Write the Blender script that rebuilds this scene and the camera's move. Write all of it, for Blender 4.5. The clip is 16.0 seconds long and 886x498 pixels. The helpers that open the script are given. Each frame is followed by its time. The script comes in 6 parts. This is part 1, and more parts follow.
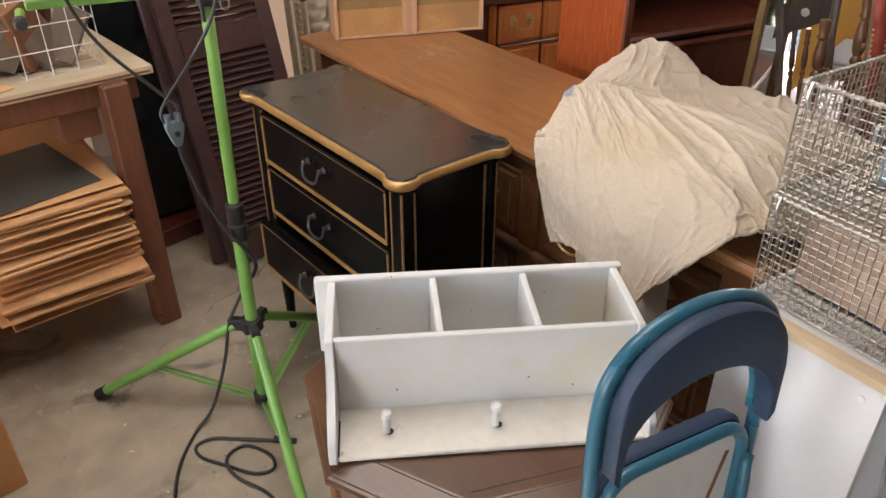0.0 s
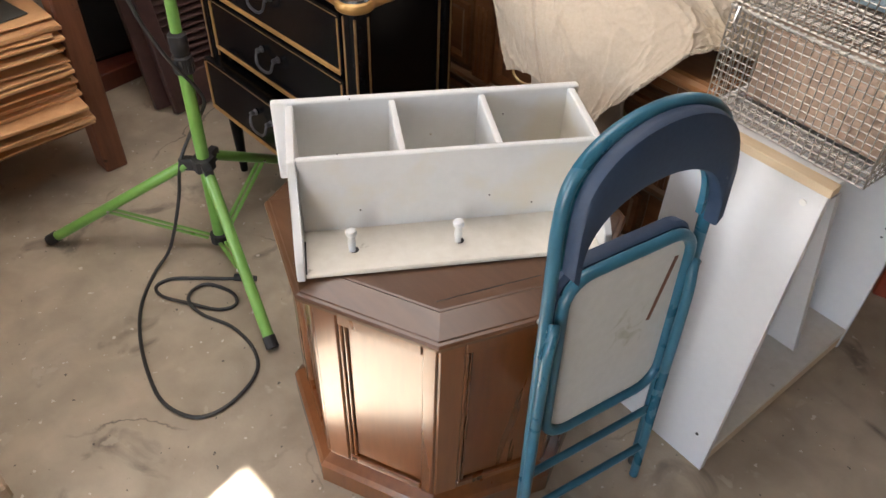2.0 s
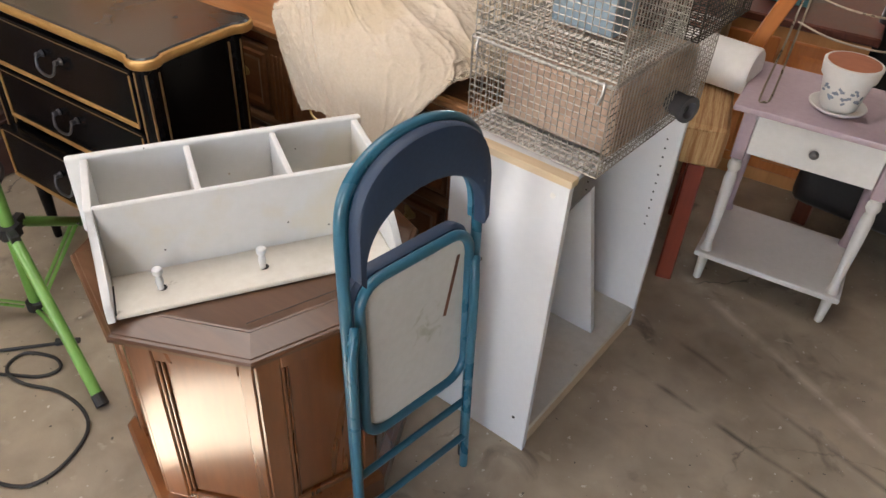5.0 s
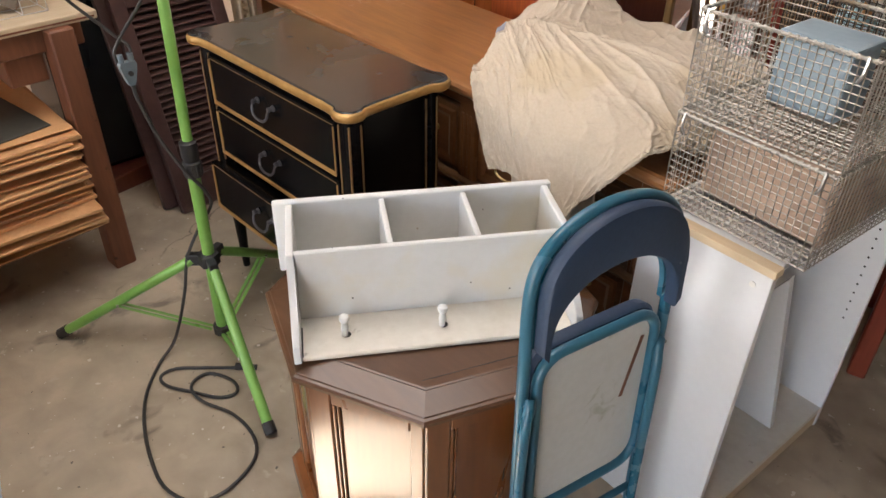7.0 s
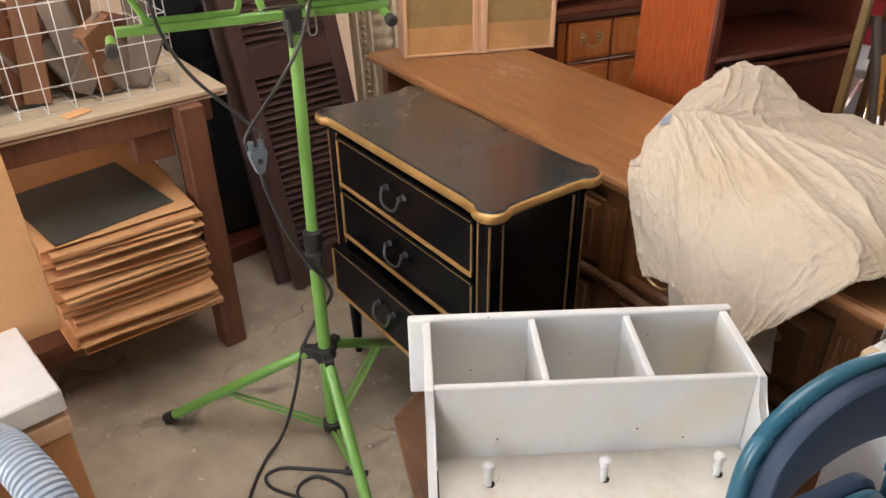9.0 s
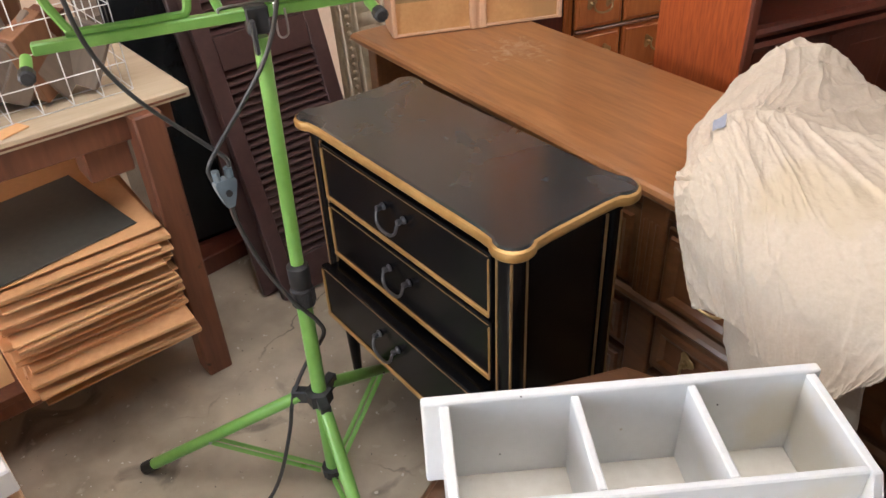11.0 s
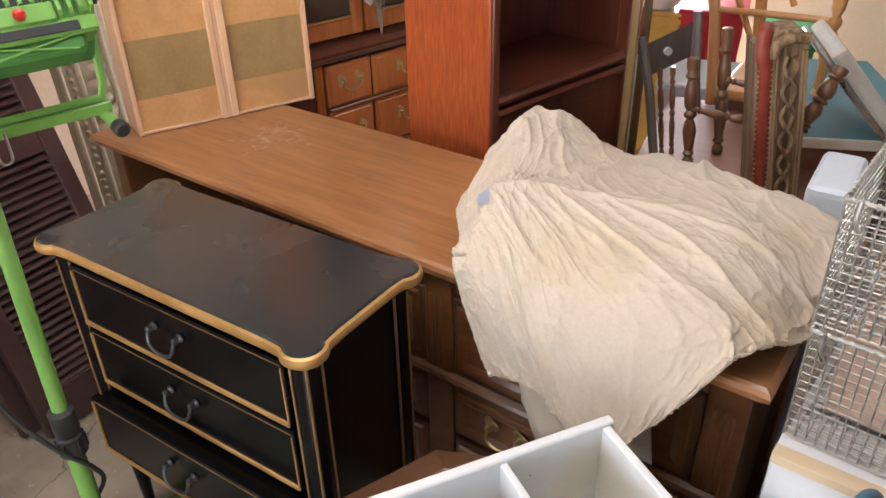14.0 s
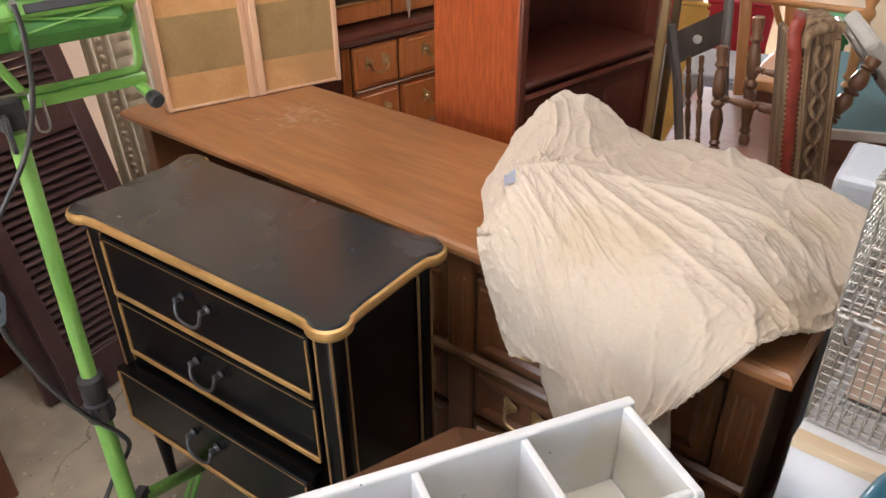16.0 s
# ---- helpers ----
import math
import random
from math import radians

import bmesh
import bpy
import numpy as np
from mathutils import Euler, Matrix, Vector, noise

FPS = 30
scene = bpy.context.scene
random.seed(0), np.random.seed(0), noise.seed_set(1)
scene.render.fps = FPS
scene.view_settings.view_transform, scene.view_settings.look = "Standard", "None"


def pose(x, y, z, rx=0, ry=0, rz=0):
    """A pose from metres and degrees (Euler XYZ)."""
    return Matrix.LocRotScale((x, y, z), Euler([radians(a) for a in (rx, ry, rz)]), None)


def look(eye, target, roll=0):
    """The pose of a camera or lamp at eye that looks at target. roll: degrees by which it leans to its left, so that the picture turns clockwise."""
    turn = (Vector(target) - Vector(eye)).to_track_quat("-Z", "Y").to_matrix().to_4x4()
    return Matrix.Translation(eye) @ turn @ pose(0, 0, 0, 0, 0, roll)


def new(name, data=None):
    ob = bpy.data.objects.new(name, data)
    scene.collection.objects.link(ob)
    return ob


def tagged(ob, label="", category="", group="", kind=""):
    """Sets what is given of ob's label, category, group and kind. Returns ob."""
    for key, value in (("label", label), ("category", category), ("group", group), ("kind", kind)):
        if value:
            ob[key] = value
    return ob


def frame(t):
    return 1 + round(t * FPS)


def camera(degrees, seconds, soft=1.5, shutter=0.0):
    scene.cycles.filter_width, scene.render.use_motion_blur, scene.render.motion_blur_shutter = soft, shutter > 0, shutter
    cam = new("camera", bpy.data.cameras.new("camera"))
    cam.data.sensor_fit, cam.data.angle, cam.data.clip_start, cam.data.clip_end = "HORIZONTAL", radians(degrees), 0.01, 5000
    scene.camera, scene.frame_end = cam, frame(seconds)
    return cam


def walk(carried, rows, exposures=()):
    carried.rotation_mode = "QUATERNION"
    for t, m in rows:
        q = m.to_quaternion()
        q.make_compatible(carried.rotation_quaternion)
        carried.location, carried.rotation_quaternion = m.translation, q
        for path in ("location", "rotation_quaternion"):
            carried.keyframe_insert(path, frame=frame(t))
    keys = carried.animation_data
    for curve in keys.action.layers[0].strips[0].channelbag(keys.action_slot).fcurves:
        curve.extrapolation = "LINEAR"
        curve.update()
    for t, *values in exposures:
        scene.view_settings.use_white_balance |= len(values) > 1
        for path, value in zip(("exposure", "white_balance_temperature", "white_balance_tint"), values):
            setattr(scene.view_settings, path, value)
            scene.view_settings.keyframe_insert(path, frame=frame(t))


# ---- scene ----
cam = camera(61.1, 16.0)
PATH = [
    (0, (0.305, 0.518, 1.529), (-1.014, 1.589, 0.475), -0.0),
    (0.5, (0.31, 0.502, 1.506), (-0.944, 1.554, 0.357), -0.3),
    (1, (0.3, 0.5, 1.479), (-0.856, 1.529, 0.212), 0.5),
    (1.5, (0.307, 0.478, 1.468), (-0.778, 1.499, 0.133), 1.3),
    (2, (0.326, 0.462, 1.475), (-0.73, 1.502, 0.132), 2.1),
    (2.5, (0.389, 0.459, 1.504), (-0.622, 1.631, 0.237), 3.1),
    (3, (0.449, 0.46, 1.515), (-0.441, 1.798, 0.325), 4.4),
    (3.5, (0.483, 0.441, 1.525), (-0.352, 1.834, 0.358), 4.3),
    (3.7, (0.496, 0.437, 1.529), (-0.322, 1.836, 0.358), 4.4),
    (5.8, (0.496, 0.418, 1.506), (-0.377, 1.703, 0.247), 3.4),
    (6, (0.477, 0.416, 1.501), (-0.43, 1.685, 0.25), 3.3),
    (6.5, (0.451, 0.425, 1.511), (-0.554, 1.646, 0.285), 2.7),
    (7, (0.422, 0.411, 1.544), (-0.752, 1.553, 0.395), 1.0),
    (7.5, (0.386, 0.41, 1.56), (-0.91, 1.512, 0.507), 0.8),
    (8, (0.327, 0.434, 1.569), (-1.03, 1.506, 0.564), 0.1),
    (8.5, (0.255, 0.443, 1.566), (-1.12, 1.477, 0.547), -0.5),
    (8.7, (0.224, 0.457, 1.557), (-1.162, 1.471, 0.533), -0.6),
    (10.8, (-0.115, 0.624, 1.527), (-1.442, 1.572, 0.369), -2.4),
    (11, (-0.107, 0.645, 1.536), (-1.425, 1.621, 0.391), -3.0),
    (11.5, (-0.112, 0.681, 1.562), (-1.336, 1.841, 0.488), -2.6),
    (12, (-0.137, 0.7, 1.59), (-1.247, 2.034, 0.596), -1.4),
    (12.5, (-0.162, 0.688, 1.59), (-1.223, 2.099, 0.65), -1.1),
    (13, (-0.162, 0.689, 1.586), (-1.183, 2.13, 0.646), -1.1),
    (13.5, (-0.163, 0.687, 1.578), (-1.144, 2.126, 0.595), -1.0),
    (14, (-0.153, 0.689, 1.57), (-1.103, 2.116, 0.541), -1.2),
    (14.5, (-0.137, 0.698, 1.563), (-1.045, 2.125, 0.496), -0.8),
    (15, (-0.144, 0.706, 1.548), (-1.026, 2.114, 0.435), -0.5),
    (15.5, (-0.148, 0.679, 1.555), (-1.067, 2.068, 0.447), -0.5),
    (16, (-0.153, 0.666, 1.558), (-1.135, 2.055, 0.507), -0.5),
]
walk(cam, [(t, look(eye, target, roll)) for t, eye, target, roll in PATH],
     exposures=[(0, 3.97, 6360, 13), (8.5, 4.04, 6430, 13), (11, 4.2, 6090, 13), (16, 4.2, 6090, 13)])

# ---- light ----
world = bpy.data.worlds.new("sky")
scene.world = world
world.use_nodes = True
wn = world.node_tree.nodes
sky = wn.new("ShaderNodeTexSky")
sky.sky_type = 'NISHITA'
sky.sun_disc = False
SUN_EL = 46.5
SUN_DIR = Vector((-0.15, 0.99, 0)).normalized()      # the way the sunlight travels over the ground
sky.sun_elevation = radians(SUN_EL)
sky.sun_rotation = math.atan2(-SUN_DIR.x, -SUN_DIR.y)
world.node_tree.links.new(sky.outputs[0], wn["Background"].inputs[0])
wn["Background"].inputs[1].default_value = 0.05
sun_data = bpy.data.lights.new("sun", 'SUN')
sun_data.energy, sun_data.angle, sun_data.color = 5.0, radians(0.5), (1.0, 0.94, 0.85)
sun = new("sun", sun_data)
sun.matrix_world = look((0, 0, 5), Vector((0, 0, 5)) + SUN_DIR * math.cos(radians(SUN_EL)) - Vector((0, 0, math.sin(radians(SUN_EL)))))


def area(name, eye, target, w, h, power, colour):
    d = bpy.data.lights.new(name, 'AREA')
    d.shape, d.size, d.size_y, d.energy, d.color = 'RECTANGLE', w, h, power, colour
    ob = new(name, d)
    ob.matrix_world = look(eye, target)
    return ob


# daylight that enters by the wide door and the doorway in the back wall
area("door_daylight", (0.62, -1.32, 1.15), (0.0, 2.0, 0.7), 1.7, 2.2, 0.6, (0.62, 0.80, 1.0))
# fill for the left side, set in an unseen window that is added
area("left_fill", (-1.95, -1.32, 1.25), (-1.5, 2.0, 0.5), 1.3, 1.0, 2.6, (1.0, 0.96, 0.9))
area("back_door_daylight", (-1.75, 5.32, 0.72), (-1.3, 3.0, 0.1), 0.65, 1.3, 9.5, (1.0, 0.97, 0.92))


# ---- materials ----
def material(name, dark, light, rough=0.5, metal=0.0, scale=8.0, stretch=(1, 1, 1), bump=0.1, fine=60.0, spots=None, spot_scale=14.0,
             spot_edge=0.66, coat=0.0, wear=None, wear_edge=0.6, rough_var=0.12, contrast=(0.3, 0.7), smudge=None, spec=0.5):
    """Two colours mixed by a broad noise, a fine grain over it, spots or wear of a third colour, and a fine relief."""
    m = bpy.data.materials.new(name)
    m.use_nodes = True
    n, l = m.node_tree.nodes, m.node_tree.links
    b = n["Principled BSDF"]
    tc, mp = n.new("ShaderNodeTexCoord"), n.new("ShaderNodeMapping")
    mp.inputs["Scale"].default_value = stretch
    l.new(tc.outputs["Object"], mp.inputs[0])
    info = n.new("ShaderNodeObjectInfo")
    shift = n.new("ShaderNodeVectorMath")
    shift.operation = 'SCALE'
    shift.inputs[0].default_value = (7.0, 5.0, 3.0)
    l.new(info.outputs["Random"], shift.inputs["Scale"])
    l.new(shift.outputs[0], mp.inputs["Location"])
    big, small = n.new("ShaderNodeTexNoise"), n.new("ShaderNodeTexNoise")
    big.inputs["Scale"].default_value, big.inputs["Detail"].default_value = scale, 5
    big.inputs["Distortion"].default_value = 0.6
    small.inputs["Scale"].default_value, small.inputs["Detail"].default_value = fine, 4
    for t in (big, small):
        l.new(mp.outputs[0], t.inputs["Vector"])
    ramp = n.new("ShaderNodeValToRGB")
    ramp.color_ramp.elements[0].position, ramp.color_ramp.elements[1].position = contrast
    ramp.color_ramp.elements[0].color, ramp.color_ramp.elements[1].color = (*dark, 1), (*light, 1)
    blend = n.new("ShaderNodeMath")
    blend.operation = 'MULTIPLY_ADD'
    blend.inputs[1].default_value = 0.35
    l.new(small.outputs[0], blend.inputs[0])
    half = n.new("ShaderNodeMath")
    half.operation = 'MULTIPLY'
    half.inputs[1].default_value = 0.65
    l.new(big.outputs[0], half.inputs[0])
    l.new(half.outputs[0], blend.inputs[2])
    l.new(blend.outputs[0], ramp.inputs[0])
    colour = ramp.outputs[0]
    for third, sc, edge in ((spots, spot_scale, spot_edge), (wear, 3.0, wear_edge)):
        if third is None:
            continue
        t = n.new("ShaderNodeTexNoise")
        t.inputs["Scale"].default_value, t.inputs["Detail"].default_value = sc, 7
        l.new(tc.outputs["Object"], t.inputs["Vector"])
        r = n.new("ShaderNodeMapRange")
        r.inputs["From Min"].default_value, r.inputs["From Max"].default_value = edge, edge + 0.07
        l.new(t.outputs[0], r.inputs["Value"])
        mix = n.new("ShaderNodeMix")
        mix.data_type = 'RGBA'
        l.new(r.outputs[0], mix.inputs["Factor"])
        l.new(colour, mix.inputs["A"])
        mix.inputs["B"].default_value = (*third, 1)
        colour = mix.outputs["Result"]
    if smudge:                                                          # dusty scuffs about one spot
        spot = n.new("ShaderNodeVectorMath")
        spot.operation = 'DISTANCE'
        l.new(tc.outputs["Object"], spot.inputs[0])
        spot.inputs[1].default_value = smudge[0]
        fall = n.new("ShaderNodeMapRange")
        fall.inputs["From Min"].default_value, fall.inputs["From Max"].default_value = smudge[1], 0.0
        fall.inputs["To Max"].default_value = 0.34
        l.new(spot.outputs["Value"], fall.inputs["Value"])
        dust = n.new("ShaderNodeTexNoise")
        dust.inputs["Scale"].default_value, dust.inputs["Detail"].default_value, dust.inputs["Distortion"].default_value = 26, 8, 1.2
        l.new(tc.outputs["Object"], dust.inputs["Vector"])
        both = n.new("ShaderNodeMath")
        both.operation = 'ADD'
        l.new(dust.outputs[0], both.inputs[0])
        l.new(fall.outputs[0], both.inputs[1])
        r = n.new("ShaderNodeMapRange")
        r.inputs["From Min"].default_value, r.inputs["From Max"].default_value, r.inputs["To Max"].default_value = 0.72, 0.92, 0.7
        l.new(both.outputs[0], r.inputs["Value"])
        mix = n.new("ShaderNodeMix")
        mix.data_type = 'RGBA'
        l.new(r.outputs[0], mix.inputs["Factor"])
        l.new(colour, mix.inputs["A"])
        mix.inputs["B"].default_value = (*smudge[2], 1)
        colour = mix.outputs["Result"]
    l.new(colour, b.inputs["Base Color"])
    rr = n.new("ShaderNodeMapRange")
    rr.inputs["To Min"].default_value, rr.inputs["To Max"].default_value = max(0.02, rough - rough_var), min(1, rough + rough_var)
    l.new(big.outputs[0], rr.inputs["Value"])
    l.new(rr.outputs[0], b.inputs["Roughness"])
    b.inputs["Metallic"].default_value = metal
    b.inputs["Specular IOR Level"].default_value = spec
    b.inputs["Coat Weight"].default_value = coat
    b.inputs["Coat Roughness"].default_value = 0.16
    if bump:
        bp = n.new("ShaderNodeBump")
        bp.inputs["Strength"].default_value, bp.inputs["Distance"].default_value = bump, 0.004
        l.new(blend.outputs[0], bp.inputs["Height"])
        l.new(bp.outputs[0], b.inputs["Normal"])
    return m


def wood(name, dark, light, rough=0.4, axis="x", coat=0.0, bump=0.12, scale=5.0, **kw):
    """Wood with its grain along one local axis."""
    stretch = {"x": (0.12, 1, 1), "y": (1, 0.12, 1), "z": (1, 1, 0.12)}[axis]
    return material(name, dark, light, rough, 0, scale * 2.2, stretch, bump, 90, coat=coat, **kw)


def concrete_floor():
    """Worn concrete: broad stains, grit, pale paint flecks, fine cracks, a saw cut, long scuffs and a painted sun
    streak.
    """
    m = bpy.data.materials.new("concrete")
    m.use_nodes = True
    n, l = m.node_tree.nodes, m.node_tree.links
    b = n["Principled BSDF"]
    tc = n.new("ShaderNodeTexCoord").outputs["Object"]

    def tex(scale, detail=5, distort=0.0):
        t = n.new("ShaderNodeTexNoise")
        t.inputs["Scale"].default_value, t.inputs["Detail"].default_value, t.inputs["Distortion"].default_value = scale, detail, distort
        l.new(tc, t.inputs["Vector"])
        return t.outputs[0]

    def span(x, a, c, to0=0.0, to1=1.0):
        r = n.new("ShaderNodeMapRange")
        for key, v in (("From Min", a), ("From Max", c), ("To Min", to0), ("To Max", to1)):
            r.inputs[key].default_value = v
        l.new(x, r.inputs["Value"])
        return r.outputs[0]

    def calc(op, x, y):
        r = n.new("ShaderNodeMath")
        r.operation = op
        for k, v in enumerate((x, y)):
            if isinstance(v, (int, float)):
                r.inputs[k].default_value = v
            else:
                l.new(v, r.inputs[k])
        return r.outputs[0]

    def over(colour, third, f):
        r = n.new("ShaderNodeMix")
        r.data_type = 'RGBA'
        l.new(f, r.inputs["Factor"])
        l.new(colour, r.inputs["A"])
        r.inputs["B"].default_value = (*third, 1)
        return r.outputs["Result"]

    ramp = n.new("ShaderNodeValToRGB")
    ramp.color_ramp.elements[0].position, ramp.color_ramp.elements[1].position = 0.34, 0.68
    ramp.color_ramp.elements[0].color, ramp.color_ramp.elements[1].color = (0.27, 0.225, 0.165, 1), (0.52, 0.44, 0.33, 1)
    l.new(calc('ADD', calc('MULTIPLY', tex(1.5, 6, 0.5), 0.55), calc('MULTIPLY', tex(9, 8, 0.3), 0.45)), ramp.inputs[0])
    c = ramp.outputs[0]
    c = over(c, (0.10, 0.088, 0.075), span(tex(5.5, 7, 0.8), 0.61, 0.70, 0, 0.65))
    c = over(c, (0.46, 0.40, 0.31), span(tex(17, 3, 0.4), 0.655, 0.70, 0, 0.75))
    c = over(c, (0.62, 0.58, 0.50), span(tex(46, 2), 0.70, 0.73, 0, 0.9))
    c = over(c, (0.055, 0.05, 0.045), span(tex(60, 2), 0.725, 0.75, 0, 0.8))
    v = n.new("ShaderNodeTexVoronoi")
    v.feature = 'DISTANCE_TO_EDGE'
    v.inputs["Scale"].default_value = 1.3
    warp = n.new("ShaderNodeVectorMath")
    warp.operation = 'MULTIPLY_ADD'
    nz = n.new("ShaderNodeTexNoise")
    nz.inputs["Scale"].default_value, nz.inputs["Detail"].default_value = 5, 6
    l.new(tc, nz.inputs["Vector"])
    l.new(nz.outputs["Color"], warp.inputs[0])
    warp.inputs[1].default_value = (0.25, 0.25, 0.25)
    l.new(tc, warp.inputs[2])
    l.new(warp.outputs[0], v.inputs["Vector"])
    crack = calc('MULTIPLY', span(v.outputs["Distance"], 0.0, 0.006, 1, 0), span(tex(2.3, 3), 0.50, 0.60, 0, 0.8))
    c = over(c, (0.07, 0.06, 0.05), crack)
    sep = n.new("ShaderNodeSeparateXYZ")
    l.new(tc, sep.inputs[0])
    right = span(sep.outputs["X"], 0.12, 0.30)
    # the first, palest band paints a streak of sun into the colour
    for nx, ny, at, width, third, amount in ((0.4775, 0.8786, 2.228, 0.026, (0.66, 0.59, 0.49), 0.9), (0.213, 0.977, 1.956, 0.012, (0.055, 0.05, 0.045), 0.85), (0.62, 0.785, 2.02, 0.02, (0.40, 0.35, 0.29), 0.45), (0.30, 0.954, 2.12, 0.014, (0.06, 0.055, 0.05), 0.5)):
        d = calc('ADD', calc('MULTIPLY', sep.outputs["X"], nx), calc('MULTIPLY', sep.outputs["Y"], ny))
        d = calc('ADD', d, calc('MULTIPLY', calc('SUBTRACT', tex(6, 4), 0.5), 0.02))
        near = span(calc('ABSOLUTE', calc('SUBTRACT', d, at), 0.0), 0.0, width, 1, 0)
        c = over(c, third, calc('MULTIPLY', calc('MULTIPLY', near, right), span(tex(7, 5), 0.38, 0.56, 0, amount)))
    l.new(c, b.inputs["Base Color"])
    l.new(span(tex(4, 5), 0.3, 0.7, 0.42, 0.72), b.inputs["Roughness"])
    bp = n.new("ShaderNodeBump")
    bp.inputs["Strength"].default_value, bp.inputs["Distance"].default_value = 0.3, 0.003
    l.new(calc('SUBTRACT', calc('ADD', tex(30, 6), calc('MULTIPLY', tex(140, 3), 0.4)), crack), bp.inputs["Height"])
    l.new(bp.outputs[0], b.inputs["Normal"])
    return m


concrete = concrete_floor()
plaster = material("plaster", (0.48, 0.34, 0.24), (0.57, 0.42, 0.31), 0.85, 0, 2.0, bump=0.2)
# dark so that the unseen ceiling sends back little light
ceiling_paint = wood("low_bounce_boards", (0.10, 0.07, 0.045), (0.18, 0.13, 0.09), 0.8, "y")
pale_wall = material("pale_grey_wall", (0.52, 0.48, 0.43), (0.60, 0.57, 0.52), 0.85, 0, 2.0, bump=0.2)
# brown for the unseen walls, toned down to weaken their bounce
wall_paint = material("low_bounce_brown", (0.22, 0.16, 0.11), (0.30, 0.23, 0.16), 0.85, 0, 2.0, bump=0.2)
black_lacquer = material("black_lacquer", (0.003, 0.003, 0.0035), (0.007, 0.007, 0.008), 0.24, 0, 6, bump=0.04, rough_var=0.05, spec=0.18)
# base lifted to a cool grey: part of the reflected sheen is painted in
black_top_sheen = material("black_top_sheen", (0.014, 0.019, 0.021), (0.024, 0.030, 0.033), 0.26, 0, 5, bump=0.02, rough_var=0.08, coat=1.0)
gold_paint = material("gold_paint", (0.36, 0.20, 0.06), (0.52, 0.31, 0.11), 0.38, 0.45, 14, bump=0.08)
gold_line = material("gold_line", (0.20, 0.115, 0.045), (0.34, 0.20, 0.08), 0.45, 0.3, 30, bump=0.05)
iron = material("dark_iron", (0.06, 0.06, 0.064), (0.15, 0.15, 0.155), 0.4, 0.8, 30)
white_paint = material("white_paint", (0.66, 0.65, 0.62), (0.77, 0.76, 0.735), 0.42, 0, 4, bump=0.05, spots=(0.42, 0.36, 0.27), spot_scale=34, spot_edge=0.735)
shelf_white = material("cream_white_paint", (0.64, 0.65, 0.645), (0.72, 0.73, 0.73), 0.4, 0, 4, bump=0.06, spots=(0.36, 0.28, 0.18), spot_scale=42, spot_edge=0.725, wear=(0.67, 0.64, 0.56), wear_edge=0.62)
white_dirty = material("white_dirty", (0.60, 0.56, 0.48), (0.76, 0.73, 0.66), 0.5, 0, 5, bump=0.06, spots=(0.25, 0.2, 0.14), spot_scale=26, spot_edge=0.70)
white_melamine = material("white_melamine", (0.68, 0.69, 0.71), (0.74, 0.75, 0.765), 0.24, 0, 1.5, bump=0.015, spots=(0.4, 0.38, 0.35), spot_scale=40, spot_edge=0.77)
raw_edge = wood("raw_edge", (0.50, 0.38, 0.24), (0.66, 0.53, 0.36), 0.6, "x")
walnut = wood("walnut", (0.13, 0.05, 0.018), (0.24, 0.10, 0.038), 0.33, "x", coat=0.35, bump=0.05)
walnut_up = wood("walnut_upright", (0.095, 0.028, 0.006), (0.19, 0.065, 0.016), 0.30, "z", coat=1.0, bump=0.03)
walnut_top = wood("walnut_dusty_top", (0.070, 0.030, 0.013), (0.125, 0.058, 0.028), 0.34, "x", coat=0.3, bump=0.05)
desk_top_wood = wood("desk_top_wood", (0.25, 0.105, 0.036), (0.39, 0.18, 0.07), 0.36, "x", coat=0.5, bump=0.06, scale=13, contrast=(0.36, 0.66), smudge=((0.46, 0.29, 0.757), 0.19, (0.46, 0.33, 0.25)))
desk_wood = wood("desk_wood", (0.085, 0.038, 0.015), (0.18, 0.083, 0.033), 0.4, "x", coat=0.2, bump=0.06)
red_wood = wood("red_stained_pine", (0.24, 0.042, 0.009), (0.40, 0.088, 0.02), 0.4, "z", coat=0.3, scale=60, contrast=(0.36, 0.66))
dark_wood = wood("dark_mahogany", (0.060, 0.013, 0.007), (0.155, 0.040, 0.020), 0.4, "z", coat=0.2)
cherry = wood("cherry", (0.36, 0.11, 0.022), (0.58, 0.22, 0.06), 0.33, "z", coat=0.4)
pale_wood = wood("pale_drawer_wood", (0.56, 0.33, 0.19), (0.70, 0.46, 0.285), 0.55, "z")
pale_ply = wood("pale_drawer_bottom", (0.48, 0.25, 0.095), (0.62, 0.36, 0.15), 0.5, "y", wear=(0.44, 0.25, 0.105), wear_edge=0.54)
bench_wood = wood("rough_bench_wood", (0.095, 0.031, 0.015), (0.21, 0.077, 0.035), 0.6, "z", bump=0.3, spots=(0.05, 0.02, 0.01), spot_scale=18, spot_edge=0.68)
ply = wood("plywood", (0.42, 0.32, 0.2), (0.58, 0.48, 0.34), 0.6, "y", bump=0.2, wear=(0.30, 0.22, 0.15), wear_edge=0.58)
paper_tan = material("kraft_paper", (0.64, 0.34, 0.145), (0.76, 0.44, 0.205), 0.7, 0, 3, bump=0.08)
paper_edge = material("kraft_edges", (0.50, 0.25, 0.10), (0.72, 0.42, 0.20), 0.75, 0, 6, (1, 1, 30), bump=0.3)
paper_black = material("black_sheet", (0.035, 0.035, 0.03), (0.07, 0.068, 0.055), 0.5, 0, 5, bump=0.1, wear=(0.11, 0.085, 0.06), wear_edge=0.62)
